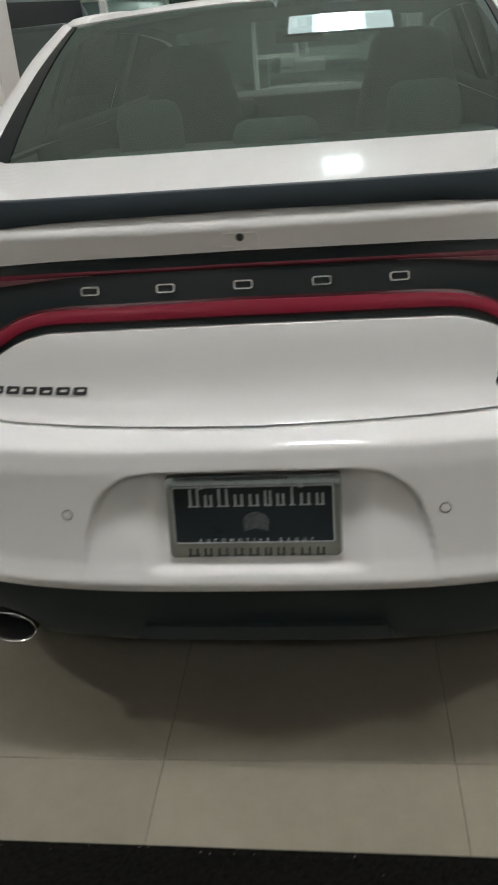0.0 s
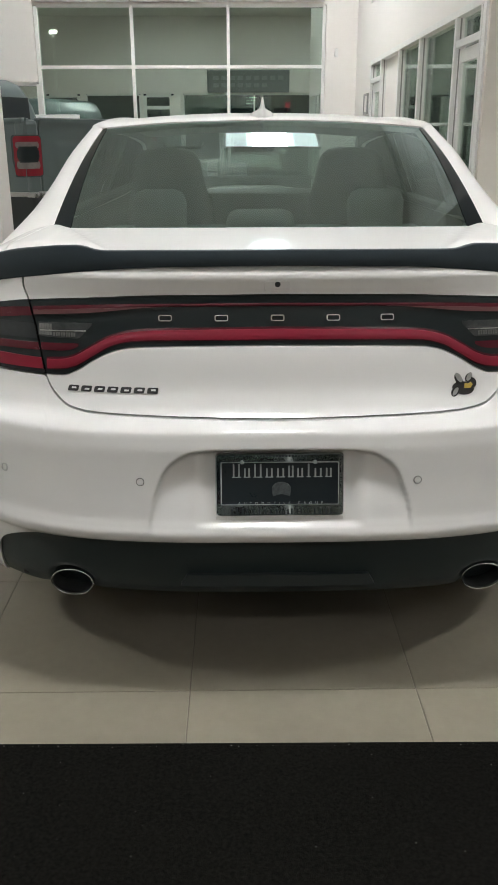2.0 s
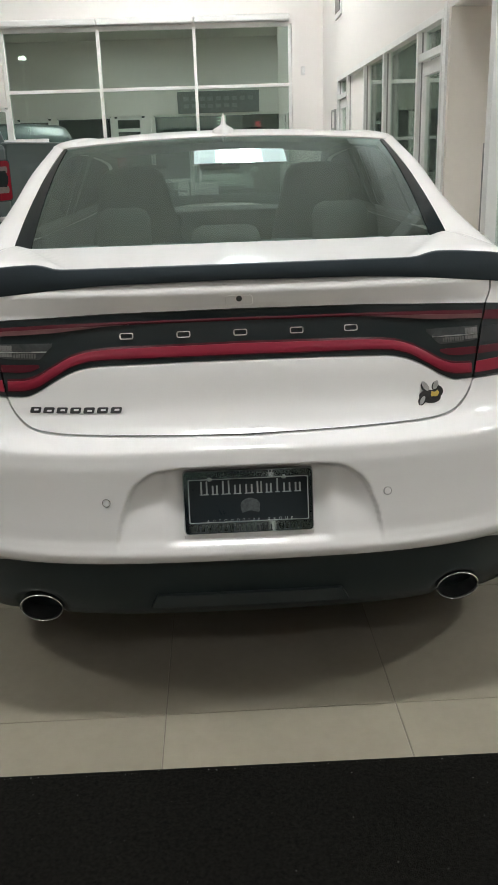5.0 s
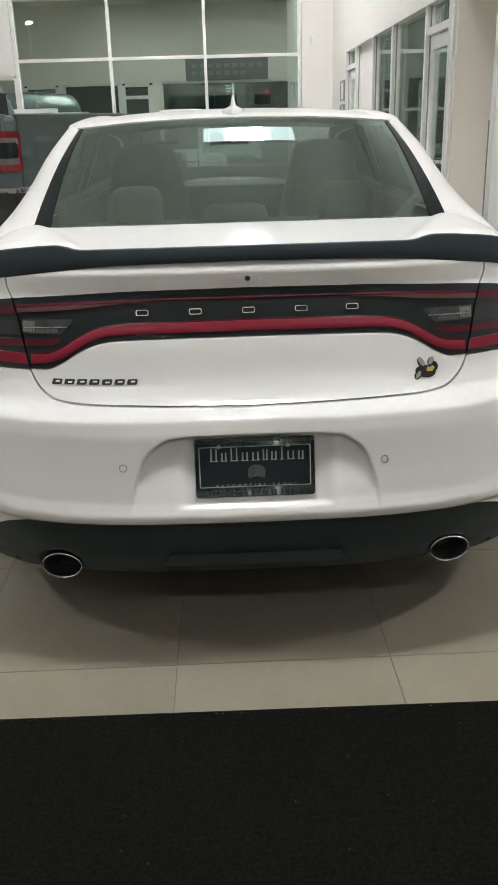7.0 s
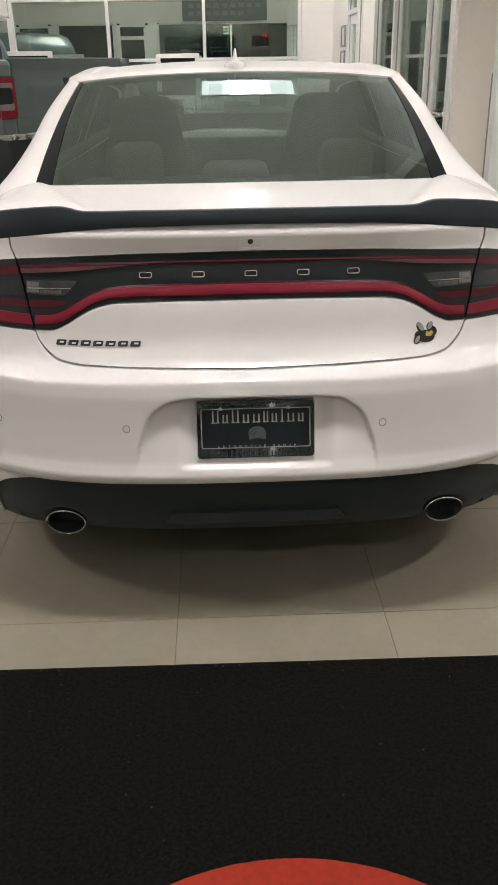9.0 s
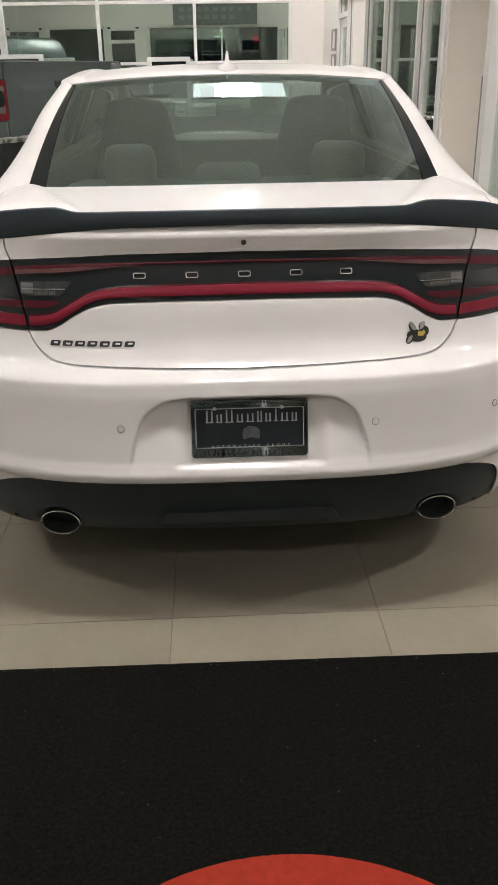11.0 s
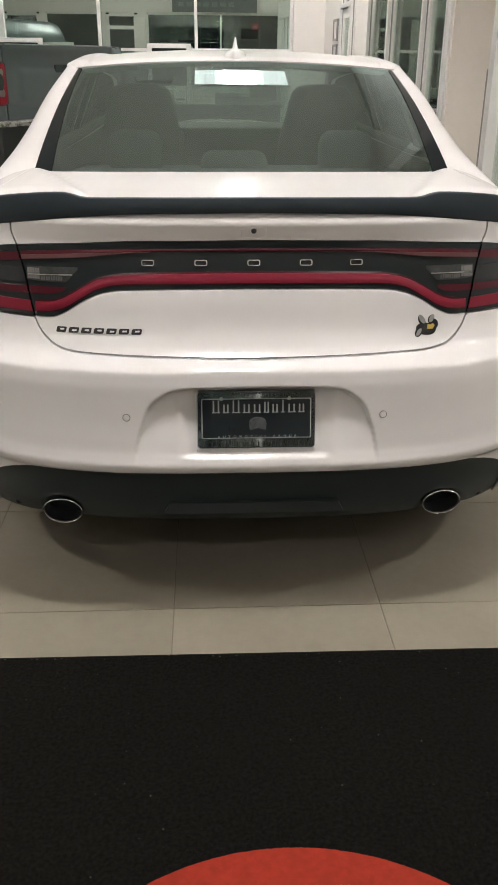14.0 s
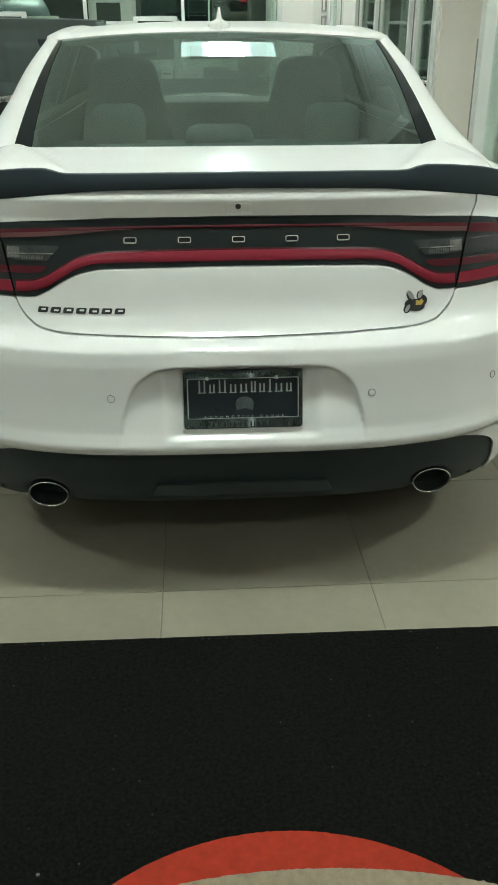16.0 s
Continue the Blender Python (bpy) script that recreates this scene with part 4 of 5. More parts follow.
def rounded(w, h, r, seg=4):
    pts = []
    for cx, cy, a0 in ((w / 2 - r, h / 2 - r, 0), (-w / 2 + r, h / 2 - r, 90), (-w / 2 + r, -h / 2 + r, 180), (w / 2 - r, -h / 2 + r, 270)):
        for k in range(seg + 1):
            a = radians(a0 + 90 * k / seg)
            pts.append((cx + r * math.cos(a), cy + r * math.sin(a)))
    return pts


def skin_pose(x, z, out=0.0):
    p0 = rear(x, z, out)
    dx = (rear(x + .008, z) - rear(x - .008, z)).normalized()
    dz = (rear(x, z + .006) - rear(x, z - .006)).normalized()
    n = dx.cross(dz).normalized()
    up = n.cross(dx)
    m = Matrix((dx, up, n)).transposed().to_4x4()
    m.translation = p0
    return m


def slab(bm, m, outline, h):
    a = [bm.verts.new(m @ Vector((x, y, 0))) for x, y in outline]
    b = [bm.verts.new(m @ Vector((x * .985, y * .985, h))) for x, y in outline]
    for k in range(len(a)):
        bm.faces.new((a[k], a[(k + 1) % len(a)], b[(k + 1) % len(a)], b[k]))
    bm.faces.new(b)
    return bm


for x in (-.278, -.139, 0, .138, .272):
    bm = ring_shape(bmesh.new(), skin_pose(x, .9855, .001), rounded(.0345, .0165, .005), rounded(.0285, .0110, .0030), .003)
    part("chrome_badge", bm, CHROME, lid, "small chrome badge bar")
bm = ring_shape(bmesh.new(), skin_pose(0, 1.0625, .0002), rounded(.066, .026, .008), rounded(.063, .023, .007), .0007)
part("camera_housing", bm, WHITE_PAINT, lid, "flush white camera surround")
for k in range(7):
    x = -.5125 + k * .0335
    sk = .22
    outer = [(px_ + sk * py_, py_) for px_, py_ in rounded(.0268, .0150, .0035)]
    bm = slab(bmesh.new(), skin_pose(x, .8150 - k * .0002, .0005), outer, .0025)
    slot = (.003, -.0035, .0012)[k % 3]
    badge = part("black_badge", bm, EMBLEM_BLACK, lid, "slanted black badge block")
    bm = slab(bmesh.new(), skin_pose(x, .8150 - k * .0002, .0005) @ Matrix.Translation((.002, slot * .3, .0026)), [(px_ + sk * py_, py_) for px_, py_ in rounded(.0120, .0046, .001)], .0003)
    part("badge_slot", bm, WHITE_PAINT, badge, "white slot showing the paint")


def ellipse(cx, cy, a, b, turn, n=18):
    c, s_ = math.cos(radians(turn)), math.sin(radians(turn))
    return [(cx + a * math.cos(t) * c - b * math.sin(t) * s_, cy + a * math.cos(t) * s_ + b * math.sin(t) * c) for t in span(0, 2 * math.pi, n)[:-1]]


em = skin_pose(.4705, .820, .0012)
bm = bmesh.new()
for e in ((-.004, -.010, .029, .017, -8), (.019, .002, .013, .014, 0), (-.015, .013, .015, .009, -62), (.012, .016, .012, .008, 60), (-.026, -.018, .014, .009, 60)):
    slab(bm, em @ Matrix.Translation((0, 0, .0001 * e[0] * 100)), ellipse(*e), .003)
emblem = part("emblem", bm, DARK_CHROME, lid, "small dark chrome and yellow emblem shape")
for e in ((-.015, .017, .014, .0065, -58), (.013, .018, .012, .006, 60), (-.026, -.018, .012, .005, 55)):
    bm = bmesh.new()
    slab(bm, em @ Matrix.Translation((0, 0, .003)), ellipse(*e), .0015)
    part("emblem_oval", bm, PALE_METAL, emblem, "pale grey metal oval")
bm = bmesh.new()
slab(bm, em @ Matrix.Translation((0, 0, .003)), [(-.002, -.010), (.014, -.011), (.021, -.002), (.016, .005), (.009, .000), (.000, .003)], .0018)
part("emblem_patch", bm, EMBLEM_YELLOW, emblem, "yellow enamel patch")

# plate with its frame, leaning in the recess
pu = Vector((0, .0335, .1525)).normalized()
pn = Vector((1, 0, 0)).cross(pu)
PM = Matrix((Vector((1, 0, 0)), pu, pn)).transposed().to_4x4()
PM.translation = (.002, -.050, .5995)
plate = tagged(new("license_plate"), "dark dealer display plate in a mirrored frame", "plate")
plate.matrix_world = PM
W2, H2 = .159, .079
part("plate_sheet", box((-W2 + .006, -H2 + .006, -.001), (W2 - .006, H2 - .006, .0015), .0005), PLATE_DARK, plate)
bm = ring_shape(bmesh.new(), Matrix.Translation((0, 0, -.002)), rounded(2 * W2, 2 * H2, .010, 5), [(x, y + .004) for x, y in rounded(2 * W2 - .026, 2 * H2 - .050, .004, 5)], .010)
frame_ob = part("plate_frame", bm, PLATE_FRAME, plate, "mirror-bright metal plate frame")
bm = ring_shape(bmesh.new(), Matrix.Translation((0, .004, .006)), rounded(2 * W2 - .0262, 2 * H2 - .0502, .004, 5), rounded(2 * W2 - .030, 2 * H2 - .054, .003, 5), .0032)
part("frame_lip", bm, DULL_CHROME, frame_ob, "fine worn silver inner edge")
for x in (-.093, .087):
    bm = bmesh.new()
    add_lathe(bm, [(.0001, .0075), (.004, .0075), (.0062, .0055), (.0068, .001)], Matrix.Translation((x, .058, .001)), 16)
    part("screw", bm, DULL_CHROME, plate, "dull plate screw")
RAISED_BAR = material("dark_raised_bar", (.045, .055, .06), .4, .6, .1, 50)
# main lettering as plain bars
xs_, w_ = -.118, [.022, .017, .023, .020, .022, .015, .017, .011, .022, .017]
tall = [1, .68, 1, .68, .68, .86, .68, 1, .68, .68]
for w, t in zip(w_, tall):
    bm = bmesh.new()
    h = .034 * t
    for dx in (-.30, .30) if w > .013 else (0,):
        slab(bm, Matrix.Translation((xs_ + w / 2 + dx * w, .018 + h / 2, .0016)), rounded(.0042, h, .001, 2), .0010)
    slab(bm, Matrix.Translation((xs_ + w / 2, .0192, .0016)), rounded(w, .0022, .0008, 2), .0009)
    part("print_bar", bm, DULL_CHROME, plate, "worn silver printed bar")
    xs_ += w + .0068
bm = bmesh.new()
slab(bm, Matrix.Translation((.004, -.011, .0016)), [(a, b if b > -.006 else -.012 - .3 * abs(a)) for a, b in ellipse(0, 0, .0235, .018, 0, 26)], .0012)
part("round_print", bm, material("grey_print", (.075, .085, .088), .4, 0, .5, 160, 500), plate, "dull grey round printed mark")
xs_ = -.125
for w in w_:
    bm = bmesh.new()
    for dx in (-.30, .30) if w > .013 else (0,):
        slab(bm, Matrix.Translation((xs_ + w / 2 + dx * w + .002, -.066, .008)), rounded(.0036, .015, .001, 2), .0009)
    slab(bm, Matrix.Translation((xs_ + w / 2 + .002, -.0725, .008)), rounded(w, .002, .0008, 2), .0008)
    part("frame_bar", bm, RAISED_BAR, frame_ob, "dark raised bar")
    xs_ += w + .0072
for k in range(17):
    bm = bmesh.new()
    slab(bm, Matrix.Translation((-.062 + k * .0078, .072, .008)), rounded(.0055, .006, .001, 1), .0006)
    part("frame_bar", bm, RAISED_BAR, frame_ob, "tiny dark raised bar")


def lettering(text, size, m, mat, parent, name, label, spacing=1.0):
    cu = bpy.data.curves.new("letters", "FONT")
    cu.body, cu.size, cu.align_x, cu.align_y, cu.extrude, cu.space_character = text, size, "CENTER", "CENTER", .0004, spacing
    tmp = bpy.data.objects.new("letters", cu)
    scene.collection.objects.link(tmp)
    bpy.context.view_layer.update()
    me = bpy.data.meshes.new_from_object(tmp.evaluated_get(bpy.context.evaluated_depsgraph_get()))
    bpy.data.objects.remove(tmp)
    me.transform(m)
    me.materials.clear()
    me.materials.append(mat)
    ob = new(name, me)
    ob.parent = parent
    ob["label"] = label
    return ob


lettering("AUTOMOTIVE GROUP", .0092, Matrix.Translation((.002, -.0465, .0022)), material("pale_print", (.55, .57, .57), .4, 0, .1, 60), plate, "printed_words", "pale small capital letters", 2.7)
part("plate_pad", box((-.160, -.0905, -.030), (.160, -.0765, .001), .003), WHITE_PAINT, plate, "white mounting pad behind the plate")

# cabin seen through the glass
part("parcel_shelf", box((-.62, .78, 1.07), (.62, 1.25, 1.095), .01), TRIM_DARK, car)
bm = bmesh.new()
add_box(bm, (-.64, 1.22, .55), (.64, 1.45, 1.09), .05)
part("rear_bench", shaded(bm), SEAT_CLOTH, car, "dark rear bench with low headrests")

for x, w, top in ((-.388, .100, 1.228), (.422, .105, 1.228), (-.01, .13, 1.155)):
    hr = box((x - w, 1.26, 1.05), (x + w, 1.36, top), .045)
    part("rear_headrest", shaded(hr), HEADREST, car, "grey leather rear headrest")


def front_seat(x):
    bm = bmesh.new()
    prof_s = [(.20, .45), (.245, .62), (.25, .85), (.225, 1.02), (.205, 1.12), (.182, 1.20), (.165, 1.28), (.152, 1.325), (.125, 1.350), (.07, 1.362)]

    def fn(u, v):
        k = v * (len(prof_s) - 1)
        i = min(int(k), len(prof_s) - 2)
        w = prof_s[i][0] + (prof_s[i + 1][0] - prof_s[i][0]) * (k - i)
        z = prof_s[i][1] + (prof_s[i + 1][1] - prof_s[i][1]) * (k - i)
        t = u * 2 * math.pi
        lean = -.16 * (z - .5)
        return Vector((x + w * abs(math.cos(t)) ** .6 * (1 if math.cos(t) > 0 else -1), 2.62 + lean + .06 * math.sin(t), z))
    add_grid(bm, fn, span(0, 1, 24), span(0, 1, 24))
    add_grid(bm, lambda u, v: Vector((x + .07 * (2 * u - 1), 2.62 - .16 * .858 + .06 * (2 * v - 1) * math.sqrt(max(0, 1 - (2 * u - 1) ** 2)), 1.362)), span(0, 1, 8), span(0, 1, 4))
    add_box(bm, (x - .25, 2.6, .42), (x + .25, 3.1, .60), .05)
    return part("front_seat", bm, SEAT_CLOTH, car, "dark high-backed front seat")


front_seat(-.445)
front_seat(.475)
bm = bmesh.new()
add_box(bm, (-.72, 3.45, .75), (.72, 3.95, 1.09), .012)
add_box(bm, (-.55, 3.42, .98), (-.25, 3.6, 1.08), .03)
part("dashboard", shaded(bm), TRIM_DARK, car)
bm = bmesh.new()
add_grid(bm, lambda u, v: roof_point(u * .97, .02 + .96 * v) + Vector((0, 0, -.03)), span(-1, 1, 16), span(0, 1, 12))
part("headliner", bm, HEADLINER, car)
for s in (-1, 1):
    part("door_panel", box((s * .750 - .04, 1.40, .60), (s * .750 + .04, 3.70, 1.150), .02), TRIM_DARK, car, "dark inner door panel")
part("cabin_floor", box((-.78, 1.0, .31), (.78, 3.9, .34)), TRIM_DARK, car)
bm = add_box(bmesh.new(), (-.12, 3.22, 1.33), (.12, 3.25, 1.40), .012)
add_tube(bm, [(0, 3.25, 1.38), (0, 3.30, 1.42)], .008)
part("inside_mirror", bm, GLOSS_BLACK, car, "black inside mirror")
bm = bmesh.new()
add_tube(bm, [(-.50, 2.98, 1.385), (-.49, 2.96, 1.355), (-.30, 2.96, 1.36), (-.29, 2.98, 1.385)], .010)
part("grab_handle", bm, TRIM_DARK, car)

# ---- black mat with a red and beige round emblem ----
CARPET = material("black_carpet_pile", (.0080, .0077, .0066), .95, 0, .95, 110, 480, .9, 700, spec=.06)
RED_CARPET = material("red_carpet_pile", (.42, .040, .022), .95, 0, .20, 60, 420, .9, 900, spec=.2)
BEIGE_CARPET = material("beige_carpet_pile", (.34, .28, .20), .95, 0, .20, 60, 420, .9, 900, spec=.2)
mat_ob = thing("floor_mat", "black carpet floor mat with a red and beige round emblem", "mat", (0, -.272, 0), turn=-.55)
bm = bmesh.new()
add_box(bm, (-1.75, -2.9, .0005), (1.60, -.012, .008), .003)
part("carpet", bm, CARPET, mat_ob)
bm = bmesh.new()
add_box(bm, (-1.765, -.014, .0003), (1.615, 0, .0055), .002)
part("edging", bm, CARPET, mat_ob, "dark rubber mat edging")
rnd = random.Random(4)


def tufted(cx, cy, a, b, z, t0=0.0, t1=2 * math.pi, n=1300):
    """A flat inlay with a slightly ragged tufted outline."""
    bm = bmesh.new()
    c = bm.verts.new((cx, cy, z))
    line = []
    for k in range(n):
        t = t0 + (t1 - t0) * k / n
        j = 1 + rnd.uniform(-.0016, .0016)
        line.append(bm.verts.new((cx + a * j * math.cos(t), cy + b * j * math.sin(t), z)))
    low = [bm.verts.new(v.co - Vector((0, 0, .002))) for v in line]
    for k in range(n):
        bm.faces.new((c, line[k], line[(k + 1) % n]))
        bm.faces.new((line[k], low[k], low[(k + 1) % n], line[(k + 1) % n]))
    return bm


part("red_disc", tufted(.026, -1.186, .559, .559, .0095), RED_CARPET, mat_ob, "red carpet disc inlay")
part("beige_shape", tufted(.062, -1.450, 1.0, .734, .0112), BEIGE_CARPET, mat_ob, "beige carpet shape inlay")
LINT = material("pale_lint", (.19, .19, .175), .9, 0, .3, 50)
bm = bmesh.new()
for k in range(110):
    x, y = rnd.uniform(-.9, .9), rnd.uniform(-1.0, -.03)
    r = rnd.choice((.0004, .0004, .0005, .0009))
    add_box(bm, (x - r, y - r * rnd.uniform(.5, 1.5), .0078), (x + r, y + r, .0078 + 1.2 * r))
for k in range(28):
    x, y = rnd.gauss(rnd.choice((-.5, -.2, .1, .45)), .12), rnd.uniform(-.018, -.004)
    r = rnd.choice((.0004, .0005, .0008))
    add_box(bm, (x - 2 * r, y - r, .0076), (x + 2 * r, y + r, .0078 + r))
for x, y, r in ((-.44, -.70, .003), (.41, -.76, .003), (.395, -.79, .002), (-.29, -.73, .002)):
    add_box(bm, (x - r, y - r, .0078), (x + r, y + r * .6, .0078 + r))
tagged(part("lint", bm, LINT), "scattered pale lint and crumbs on the black mat", "lint", "", "stuff").matrix_world = pose(0, -.272, 0, 0, 0, -.55)

# ---- grey pickup parked beyond the column ----
truck = thing("pickup_truck", "dark grey pickup truck parked with its tailgate closed", "truck", (-1.505, 7.04, 0), turn=57)
bm = bmesh.new()
for s in (-1, 1):
    add_grid(bm, lambda y, v: Vector((s * (.985 + .03 * math.sin(math.pi * min(1, v * 1.1)) - .03 * smoothstep(.3, 0, y) - (.02 if v > .97 else 0)), y, .62 + .97 * v)), [0, .04, .1, .2] + span(.3, 1.68, 14), span(0, 1, 14))
    add_box(bm, (s * .93 - .05, .02, 1.54), (s * .93 + .05, 1.68, 1.592), .015)
part("bed_side", bm, TRUCK_PAINT, truck)
part("bed_floor", box((-.93, .05, .85), (.93, 1.68, .90)), RUBBER, truck)
part("bed_front", box((-.95, 1.62, .70), (.95, 1.68, 1.57)), TRUCK_PAINT, truck)
bm = bmesh.new()
add_grid(bm, lambda u, v: Vector((.775 * u, .012 - .012 * (1 - u * u) - .02 * smoothstep(.85, .97, v) + .015 * smoothstep(.25, .15, v) - .014 * smoothstep(.24, .32, v) * smoothstep(.72, .62, v) * smoothstep(.80, .72, abs(u)), .93 + .655 * v)), span(-1, 1, 48), span(0, 1, 40))
add_box(bm, (-.775, .015, .93), (.775, .07, 1.582), .01)
tailgate = part("tailgate", bm, TRUCK_PAINT, truck, "grey tailgate with raised upper edge")
# highlight along the tailgate's top edge, put in as a paler strip
part("edge_highlight", box((-.775, -.022, 1.584), (.775, .072, 1.596), .004), material("pale_edge_highlight", (.22, .25, .25), .3, .4), tailgate, "pale strip painted as the highlight on the tailgate's upper edge")
part("tailgate_handle", box((-.12, -.012, 1.33), (.12, .02, 1.42), .01), BLACK_PLASTIC, tailgate)
for s in (-1, 1):
    def lens(lo, hi, inset, out):
        def fn(u, v):
            # along the rear face, round the corner, on along the side
            r, a0, a1 = min(.035, .22 * (hi - lo)), .148, .075
            edge = max(0.0, r - min(v, 1 - v) * (hi - lo))
            cut = inset + r - math.sqrt(max(0.0, r * r - edge * edge))
            rc = .055
            arc = rc * math.pi / 2
            d = cut + (a0 + arc + a1 - 2 * cut) * u
            if d < a0:
                x, y = .985 - rc - a0 + d, -out
            elif d < a0 + arc:
                t = (d - a0) / rc
                x, y = .985 - rc + (rc + out) * math.sin(t), rc - (rc + out) * math.cos(t)
            else:
                x, y = .985 + out, rc + d - a0 - arc
            return Vector((s * x, y, lo + (hi - lo) * v))
        return fn
    tl = part("tail_light", sheet(lens(1.075, 1.445, 0, .012), span(0, 1, 20), span(0, 1, 40), (0, .03, 0)), BLACK_PLASTIC, truck, "tall pickup tail light")
    part("red_frame", sheet(lens(1.085, 1.435, .012, .018), span(0, 1, 20), span(0, 1, 40), (0, .01, 0)), TRUCK_RED, tl, "red lens")
    part("clear_bar", sheet(lens(1.15, 1.215, .016, .026), span(.12, .88, 16), span(0, 1, 3), (0, .01, 0)), PALE_LENS, tl, "pale lens bar")
    part("clear_bar", sheet(lens(1.33, 1.385, .016, .026), span(.12, .88, 16), span(0, 1, 3), (0, .01, 0)), PALE_LENS, tl, "pale lens bar")
    part("dark_core", sheet(lens(1.205, 1.345, .03, .030), span(.10, .86, 16), span(0, 1, 3), (0, .01, 0)), GLOSS_BLACK, tl, "dark lens core")
    for wy in (.95, 4.65):
        wm = pose(s * .86, wy, .40, 0, 90 * s, 0)
        bm = bmesh.new()
        add_lathe(bm, [(.0, .10), (.24, .10), (.25, .12), (.36, .13), (.40, .10), (.40, -.10), (.36, -.13), (.24, -.12)], wm, 32)
        part("wheel", bm, RUBBER, truck)
for s in (-1, 1):
    part("corner_post", box((s * .8825 - .1025, .0, .62), (s * .8825 + .1025, .14, 1.58), .045), TRUCK_PAINT, truck)
bm = bmesh.new()
add_box(bm, (-1.04, -.14, .50), (1.04, .42, .935), .03)
part("rear_bumper", shaded(bm, False), material("dark_chrome", (.035, .04, .04), .3, .5), truck, "dark step bumper")
part("bumper_strip", box((-1.045, -.147, .90), (1.045, .40, .942), .008), STEEL, truck, "bright upper bumper strip")


def cab_ring(y, wb, wr, zr):
    """Half outline from the sill up over a rounded roof corner, mirrored to the other side."""
    half = [(.99, .5), (1.0, .8), (1.0, 1.0), (.99, 1.2), (wb, 1.42)]
    r = min(.15, (zr - 1.42) * .45)
    for k in range(1, 5):
        half.append((wb + (wr - wb) * k / 5 + .012 * math.sin(math.pi * k / 5), 1.42 + (zr - r - 1.42) * k / 4))
    for k in range(1, 6):
        t = math.pi / 2 * k / 5
        half.append((wr - r + r * math.cos(t), zr - r + r * math.sin(t)))
    half.append((wr * .4, zr + .012))
    return [Vector((-x, y, z)) for x, z in half] + [Vector((x, y, z)) for x, z in half[::-1]]


bm = bmesh.new()
secs = [cab_ring(1.70, .955, .945, 1.46), cab_ring(1.715, .955, .87, 1.75), cab_ring(1.74, .955, .82, 1.92), cab_ring(1.79, .955, .785, 2.01), cab_ring(1.90, .955, .768, 2.05), cab_ring(2.6, .96, .765, 2.08), cab_ring(3.4, .96, .76, 2.06), cab_ring(3.65, .96, .74, 2.0), cab_ring(4.25, .95, .93, 1.46), cab_ring(4.3, .95, .93, 1.44), cab_ring(5.6, .93, .86, 1.36), cab_ring(5.78, .90, .80, 1.15)]
rows_ = [[bm.verts.new(p) for p in r] for r in secs]
for A, B in zip(rows_, rows_[1:]):
    for k in range(len(A) - 1):
        bm.faces.new((A[k], A[k + 1], B[k + 1], B[k])).smooth = True
bm.faces.new([bm.verts.new(p) for p in secs[0]])
bm.faces.new([bm.verts.new(p) for p in secs[-1][::-1]])
part("cab", bm, TRUCK_PAINT, truck, "grey crew cab and bonnet")
part("rear_glass", add_box(bmesh.new(), (-.76, -.012, -.17), (.76, .0, .17), .004, Matrix.Translation((0, 1.706, 1.69)) @ pose(0, 0, 0, -3, 0, 0)), GLOSS_BLACK, truck, "dark cab rear window")
for s in (-1, 1):
    part("side_glass", add_box(bmesh.new(), (-.004, 0, -.19), (.004, 1.5, .19), .003, Matrix.Translation((s * .875, 2.1, 1.66)) @ pose(0, 0, 0, 0, -22 * s, 0)), GLOSS_BLACK, truck, "dark cab side window")

# ---- small things round the walls ----
bm = box((1.325, Y_NORTH - .035, 2.515), (1.378, Y_NORTH - .001, 2.63), .008)
tagged(part("wall_sensor", bm, ALU_WHITE), "small white alarm sensor on the wall", "sensor")
for z in (1.84, 1.54):
    pic = thing("picture_frame", "narrow grey picture frame on the side wall", "picture", (X_EAST, 10.2, z), "pictures on the side wall")
    bm = bmesh.new()
    for a, b in (((-.025, -.17, -.13), (-.001, -.14, .13)), ((-.025, .14, -.13), (-.001, .17, .13)), ((-.025, -.14, .10), (-.001, .14, .13)), ((-.025, -.14, -.13), (-.001, .14, -.10))):
        add_box(bm, a, b, .003)
    part("frame", bm, FRAME_GREY, pic)
    part("print", box((-.012, -.14, -.10), (-.004, .14, .10)), WALL_PAINT, pic)


def board_stand(x0, x1, y, ztop, zlow):
    b = thing("display_stand", "white framed display stand near the window", "stand", ((x0 + x1) / 2, y, 0), "display stands")
    h = (x1 - x0) / 2
    part("top_bar", box((-h, -.02, ztop - .055), (h, .02, ztop), .004), ALU_WHITE, b)
    part("low_bar", box((-h, -.02, zlow), (h, .02, zlow + .05), .004), ALU_WHITE, b)
    for s in (-1, 1):
        part("post", box((s * h - .03, -.025, 0), (s * h + .03, .025, ztop - .002), .004), ALU_WHITE, b)
        part("foot", box((s * h - .035, -.22, 0), (s * h + .035, .22, .03), .006), ALU_WHITE, b)
    part("board", box((-h + .03, -.006, zlow + .05), (h - .03, .006, ztop - .055)), GLOSS_BLACK, b, "dark glossy board")
    return b


board_stand(-3.5, -2.21, 10.0, 1.715, 1.15)
board_stand(-.83, -.31, 10.3, 1.665, 1.1)

# dark sign high on the south wall
sg = thing("wall_sign", "dark wall sign with pale unreadable lettering", "sign", (.34, Y_SOUTH, 3.41))
part("board", box((-1.52, .001, -.38), (1.52, .05, .38), .01), material("dark_sign", (.20, .215, .21), .5), sg)
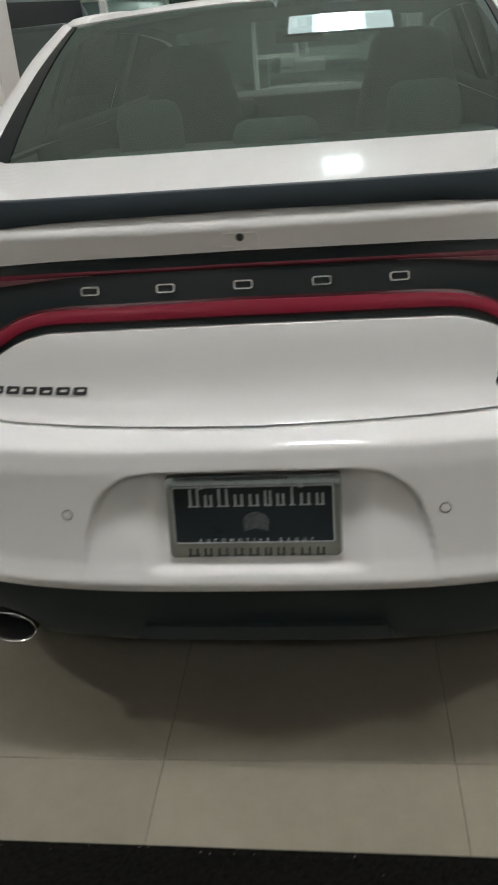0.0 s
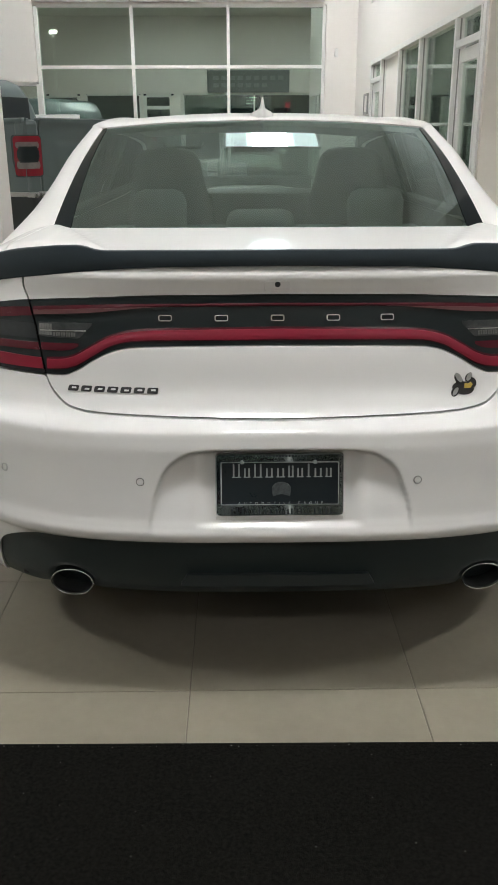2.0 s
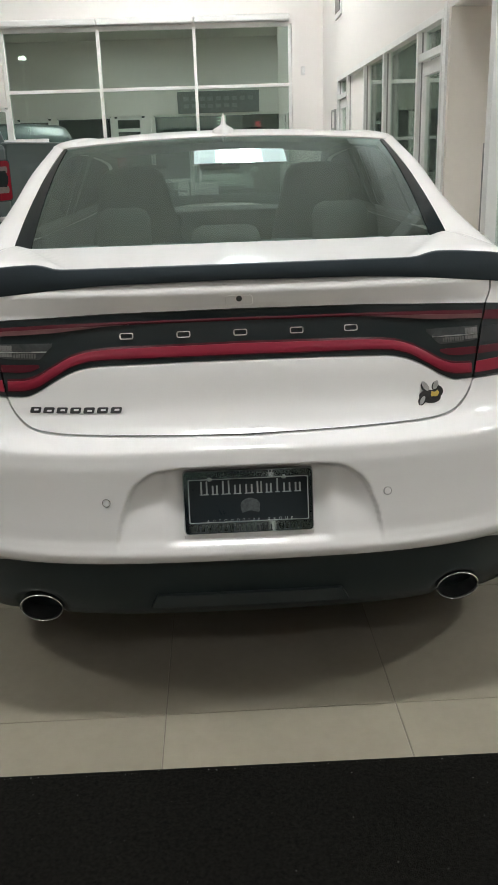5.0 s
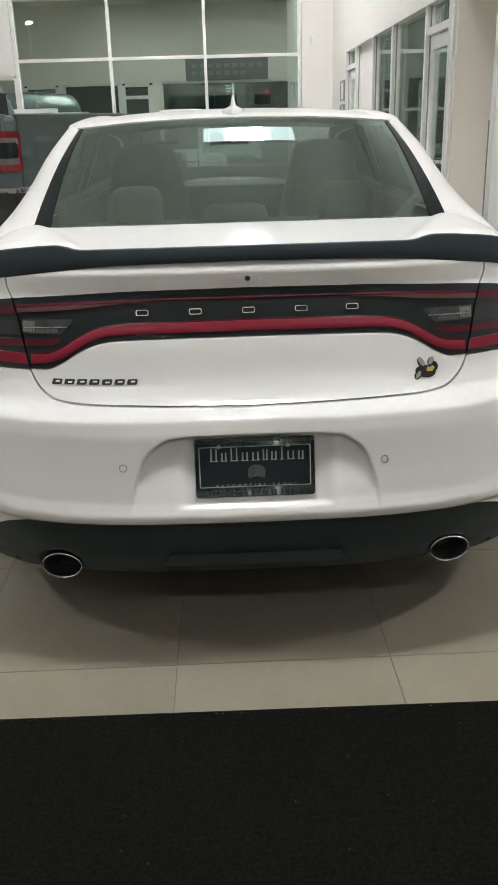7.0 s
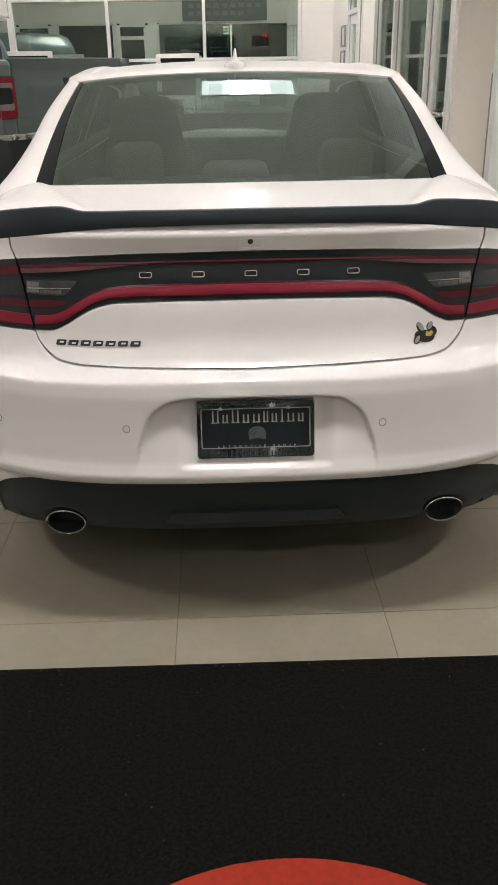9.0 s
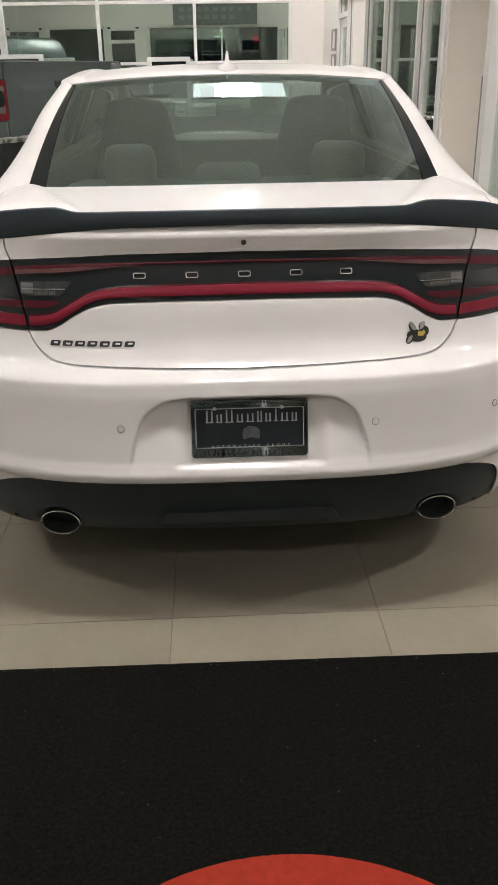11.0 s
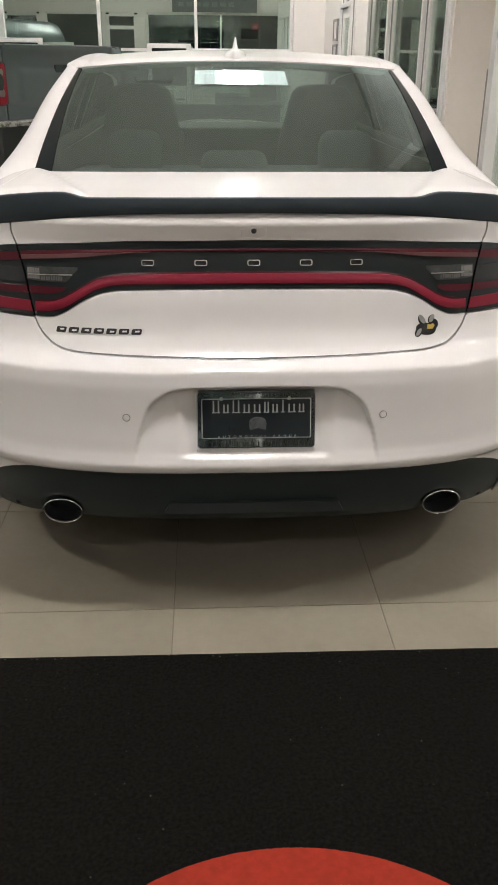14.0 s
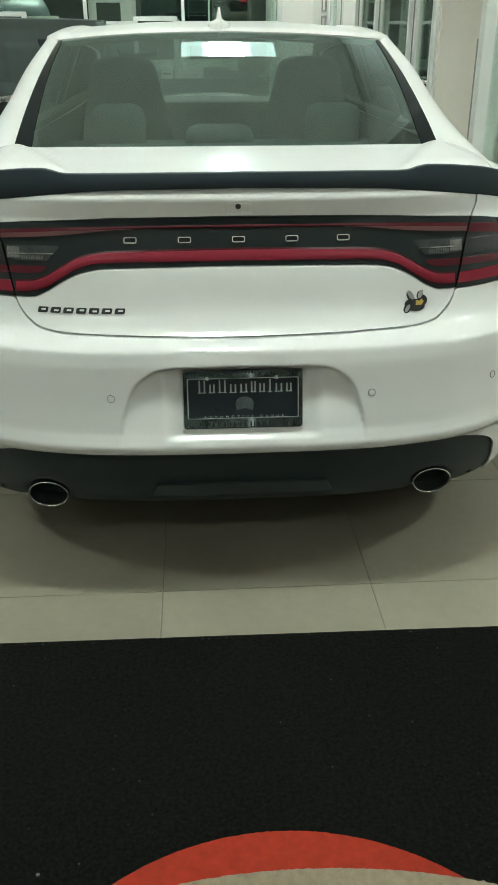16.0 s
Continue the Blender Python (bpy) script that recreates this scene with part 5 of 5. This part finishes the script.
for z, n in ((.12, 9), (-.13, 7)):
    for k in range(n):
        part("bar", box((-1.3 + k * .3, .05, z - .07), (-1.3 + k * .3 + .2, .06, z + .07)), SIGN_BAR, sg)

# lamp post in the lot
lp = thing("street_lamp", "lit lamp on a tall pole in the dark lot", "street lamp", (-8.35, 40, -.12))
part("pole", add_tube(bmesh.new(), [(0, 0, 0), (0, 0, 6.08)], .08, 12), ALU_WHITE, lp)
part("head", box((-.22, -.1, 6.17), (.22, .3, 6.27), .03), STEEL, lp)
bm = bmesh.new()
bmesh.ops.create_uvsphere(bm, u_segments=20, v_segments=12, radius=1, matrix=Matrix.Translation((0, 0, 6.09)) @ Matrix.Diagonal((.17, .11, .10, 1)))
part("lit_lens", shaded(bm), glow("lamp_glow", (1, .97, .9), 60), lp)
# Added lamps stand in for red and white spots in the window; posts invented.
for (x, y, z, c, k, nm) in ((1.42, 25, 2.35, (1, .03, .08), 3.0, "red"), (2.55, 25, 2.40, (1, .97, .9), 5, "white")):
    l = thing("lot_light", "small " + nm + " light standing in for a spot in the window", "light", (x, y, 0))
    part("post", add_tube(bmesh.new(), [(0, 0, -.12), (0, 0, z - .1)], .03, 8), STEEL, l)
    part("lens", box((-.08, -.05, z - .08), (.08, .05, z + .08), .02), glow("lot_glow", c, k), l)

# three lit bars far out in the lot, added for white streaks in the window
tl3 = thing("lot_lamp", "three stacked lit bars standing in for streaks in the window", "lamp", (.34, 25, 0))
part("post", add_tube(bmesh.new(), [(0, .06, -.12), (0, .06, 2.57)], .03, 8), STEEL, tl3)
for z in (2.40, 2.48, 2.56):
    part("lit_bar", box((-.15, -.02, z - .014), (.15, .02, z + .014), .008), glow("lit_bar_glow", (1, .98, .93), 5), tl3)

# dark counter beyond the car, glimpsed through its windows
ct = thing("counter", "dark low counter near the night window", "counter", (.2, 10.35, 0))
part("top", box((-.88, -.25, .88), (.75, .25, .92), .006), TRIM_DARK, ct)
part("front", box((-.85, -.22, .02), (.72, -.19, .88), .004), TRIM_DARK, ct)
part("back", box((-.85, .19, .02), (.72, .22, .88), .004), TRIM_DARK, ct)
for x in (-.84, .69):
    part("side", box((x, -.19, .0), (x + .03, .19, .88), .003), TRIM_DARK, ct)
pr = thing("printer", "small white office printer on the dark counter", "printer", (-.44, 10.3, .92))
part("body", box((-.075, -.12, 0), (.075, .12, .15), .012), ALU_WHITE, pr)
part("lid", box((-.07, -.115, .15), (.07, .115, .185), .010), ALU_WHITE, pr)
part("slot", box((-.055, -.124, .05), (.055, -.119, .075), .001), BLACK_PLASTIC, pr)
tr = thing("paper_tray", "pale grey stacked paper tray on the dark counter", "tray", (-.13, 10.32, .92))
for k in range(3):
    part("shelf", box((-.17, -.11, .005 + .055 * k), (.17, .11, .013 + .055 * k), .002), ALU_GREY, tr)
part("back", box((-.17, .10, .0), (.17, .11, .165), .002), ALU_GREY, tr)
for x in (-.17, .16):
    part("side", box((x, -.11, 0), (x + .01, .10, .165), .002), ALU_GREY, tr)

# ---- floor tiles, each a piece on the grout bed ----
TILE = material("beige_porcelain_tile", (.264, .238, .185), .34, 0, .10, 3.4, 30, .03, 120)
nt = TILE.node_tree
info = nt.nodes.new("ShaderNodeObjectInfo")
hsv = nt.nodes.new("ShaderNodeHueSaturation")
mr = nt.nodes.new("ShaderNodeMapRange")
mr.inputs[3].default_value, mr.inputs[4].default_value = 0.95, 1.05
nt.links.new(info.outputs["Random"], mr.inputs[0])
nt.links.new(mr.outputs[0], hsv.inputs["Value"])
bs = nt.nodes["Principled BSDF"]
old = bs.inputs["Base Color"].links[0].from_socket
nt.links.new(old, hsv.inputs["Color"])
nt.links.new(hsv.outputs[0], bs.inputs["Base Color"])
PITCH, JOINT = .6115, .0028
floor_ob = bpy.data.objects["floor"]
tile_mesh = {}


def tile_bm(w, d, bm=None, cx=0.0, cy=0.0):
    bm = bm or bmesh.new()
    a, b, c = w / 2, d / 2, .0010
    lo = [bm.verts.new((cx + x * a, cy + y * b, -.002)) for x, y in ((-1, -1), (1, -1), (1, 1), (-1, 1))]
    md = [bm.verts.new((cx + x * a, cy + y * b, -c)) for x, y in ((-1, -1), (1, -1), (1, 1), (-1, 1))]
    tp = [bm.verts.new((cx + x * (a - c), cy + y * (b - c), 0)) for x, y in ((-1, -1), (1, -1), (1, 1), (-1, 1))]
    for A, B in ((lo, md), (md, tp)):
        for k in range(4):
            bm.faces.new((A[k], A[(k + 1) % 4], B[(k + 1) % 4], B[k]))
    bm.faces.new(tp)
    return bm


rest = bmesh.new()
for i in range(-15, 14):
    for j in range(-15, 19):
        x0, x1 = -.235 + i * PITCH, -.235 + (i + 1) * PITCH
        y0, y1 = -.055 + j * PITCH, -.055 + (j + 1) * PITCH
        x0, x1, y0, y1 = max(x0, X_WEST), min(x1, 8.0), max(y0, Y_SOUTH), min(y1, Y_NORTH)
        if x1 - x0 < .03 or y1 - y0 < .03:
            continue
        w, d = round(x1 - x0 - JOINT, 4), round(y1 - y0 - JOINT, 4)
        cx, cy = (x0 + x1) / 2, (y0 + y1) / 2
        if -5.6 < cx < 1.66 and -1.3 < cy < Y_NORTH:
            if (w, d) not in tile_mesh:
                me = bpy.data.meshes.new("tile")
                b_ = tile_bm(w, d)
                b_.to_mesh(me)
                b_.free()
                me.materials.append(TILE)
                tile_mesh[(w, d)] = me
            ob = new("tile", tile_mesh[(w, d)])
            ob.parent = floor_ob
            ob.location = (cx, cy, 0)
        else:
            tile_bm(w, d, rest, cx, cy)
tagged(part("tiles", rest, TILE, floor_ob), "beige porcelain floor tiles further off", "", "", "stuff")
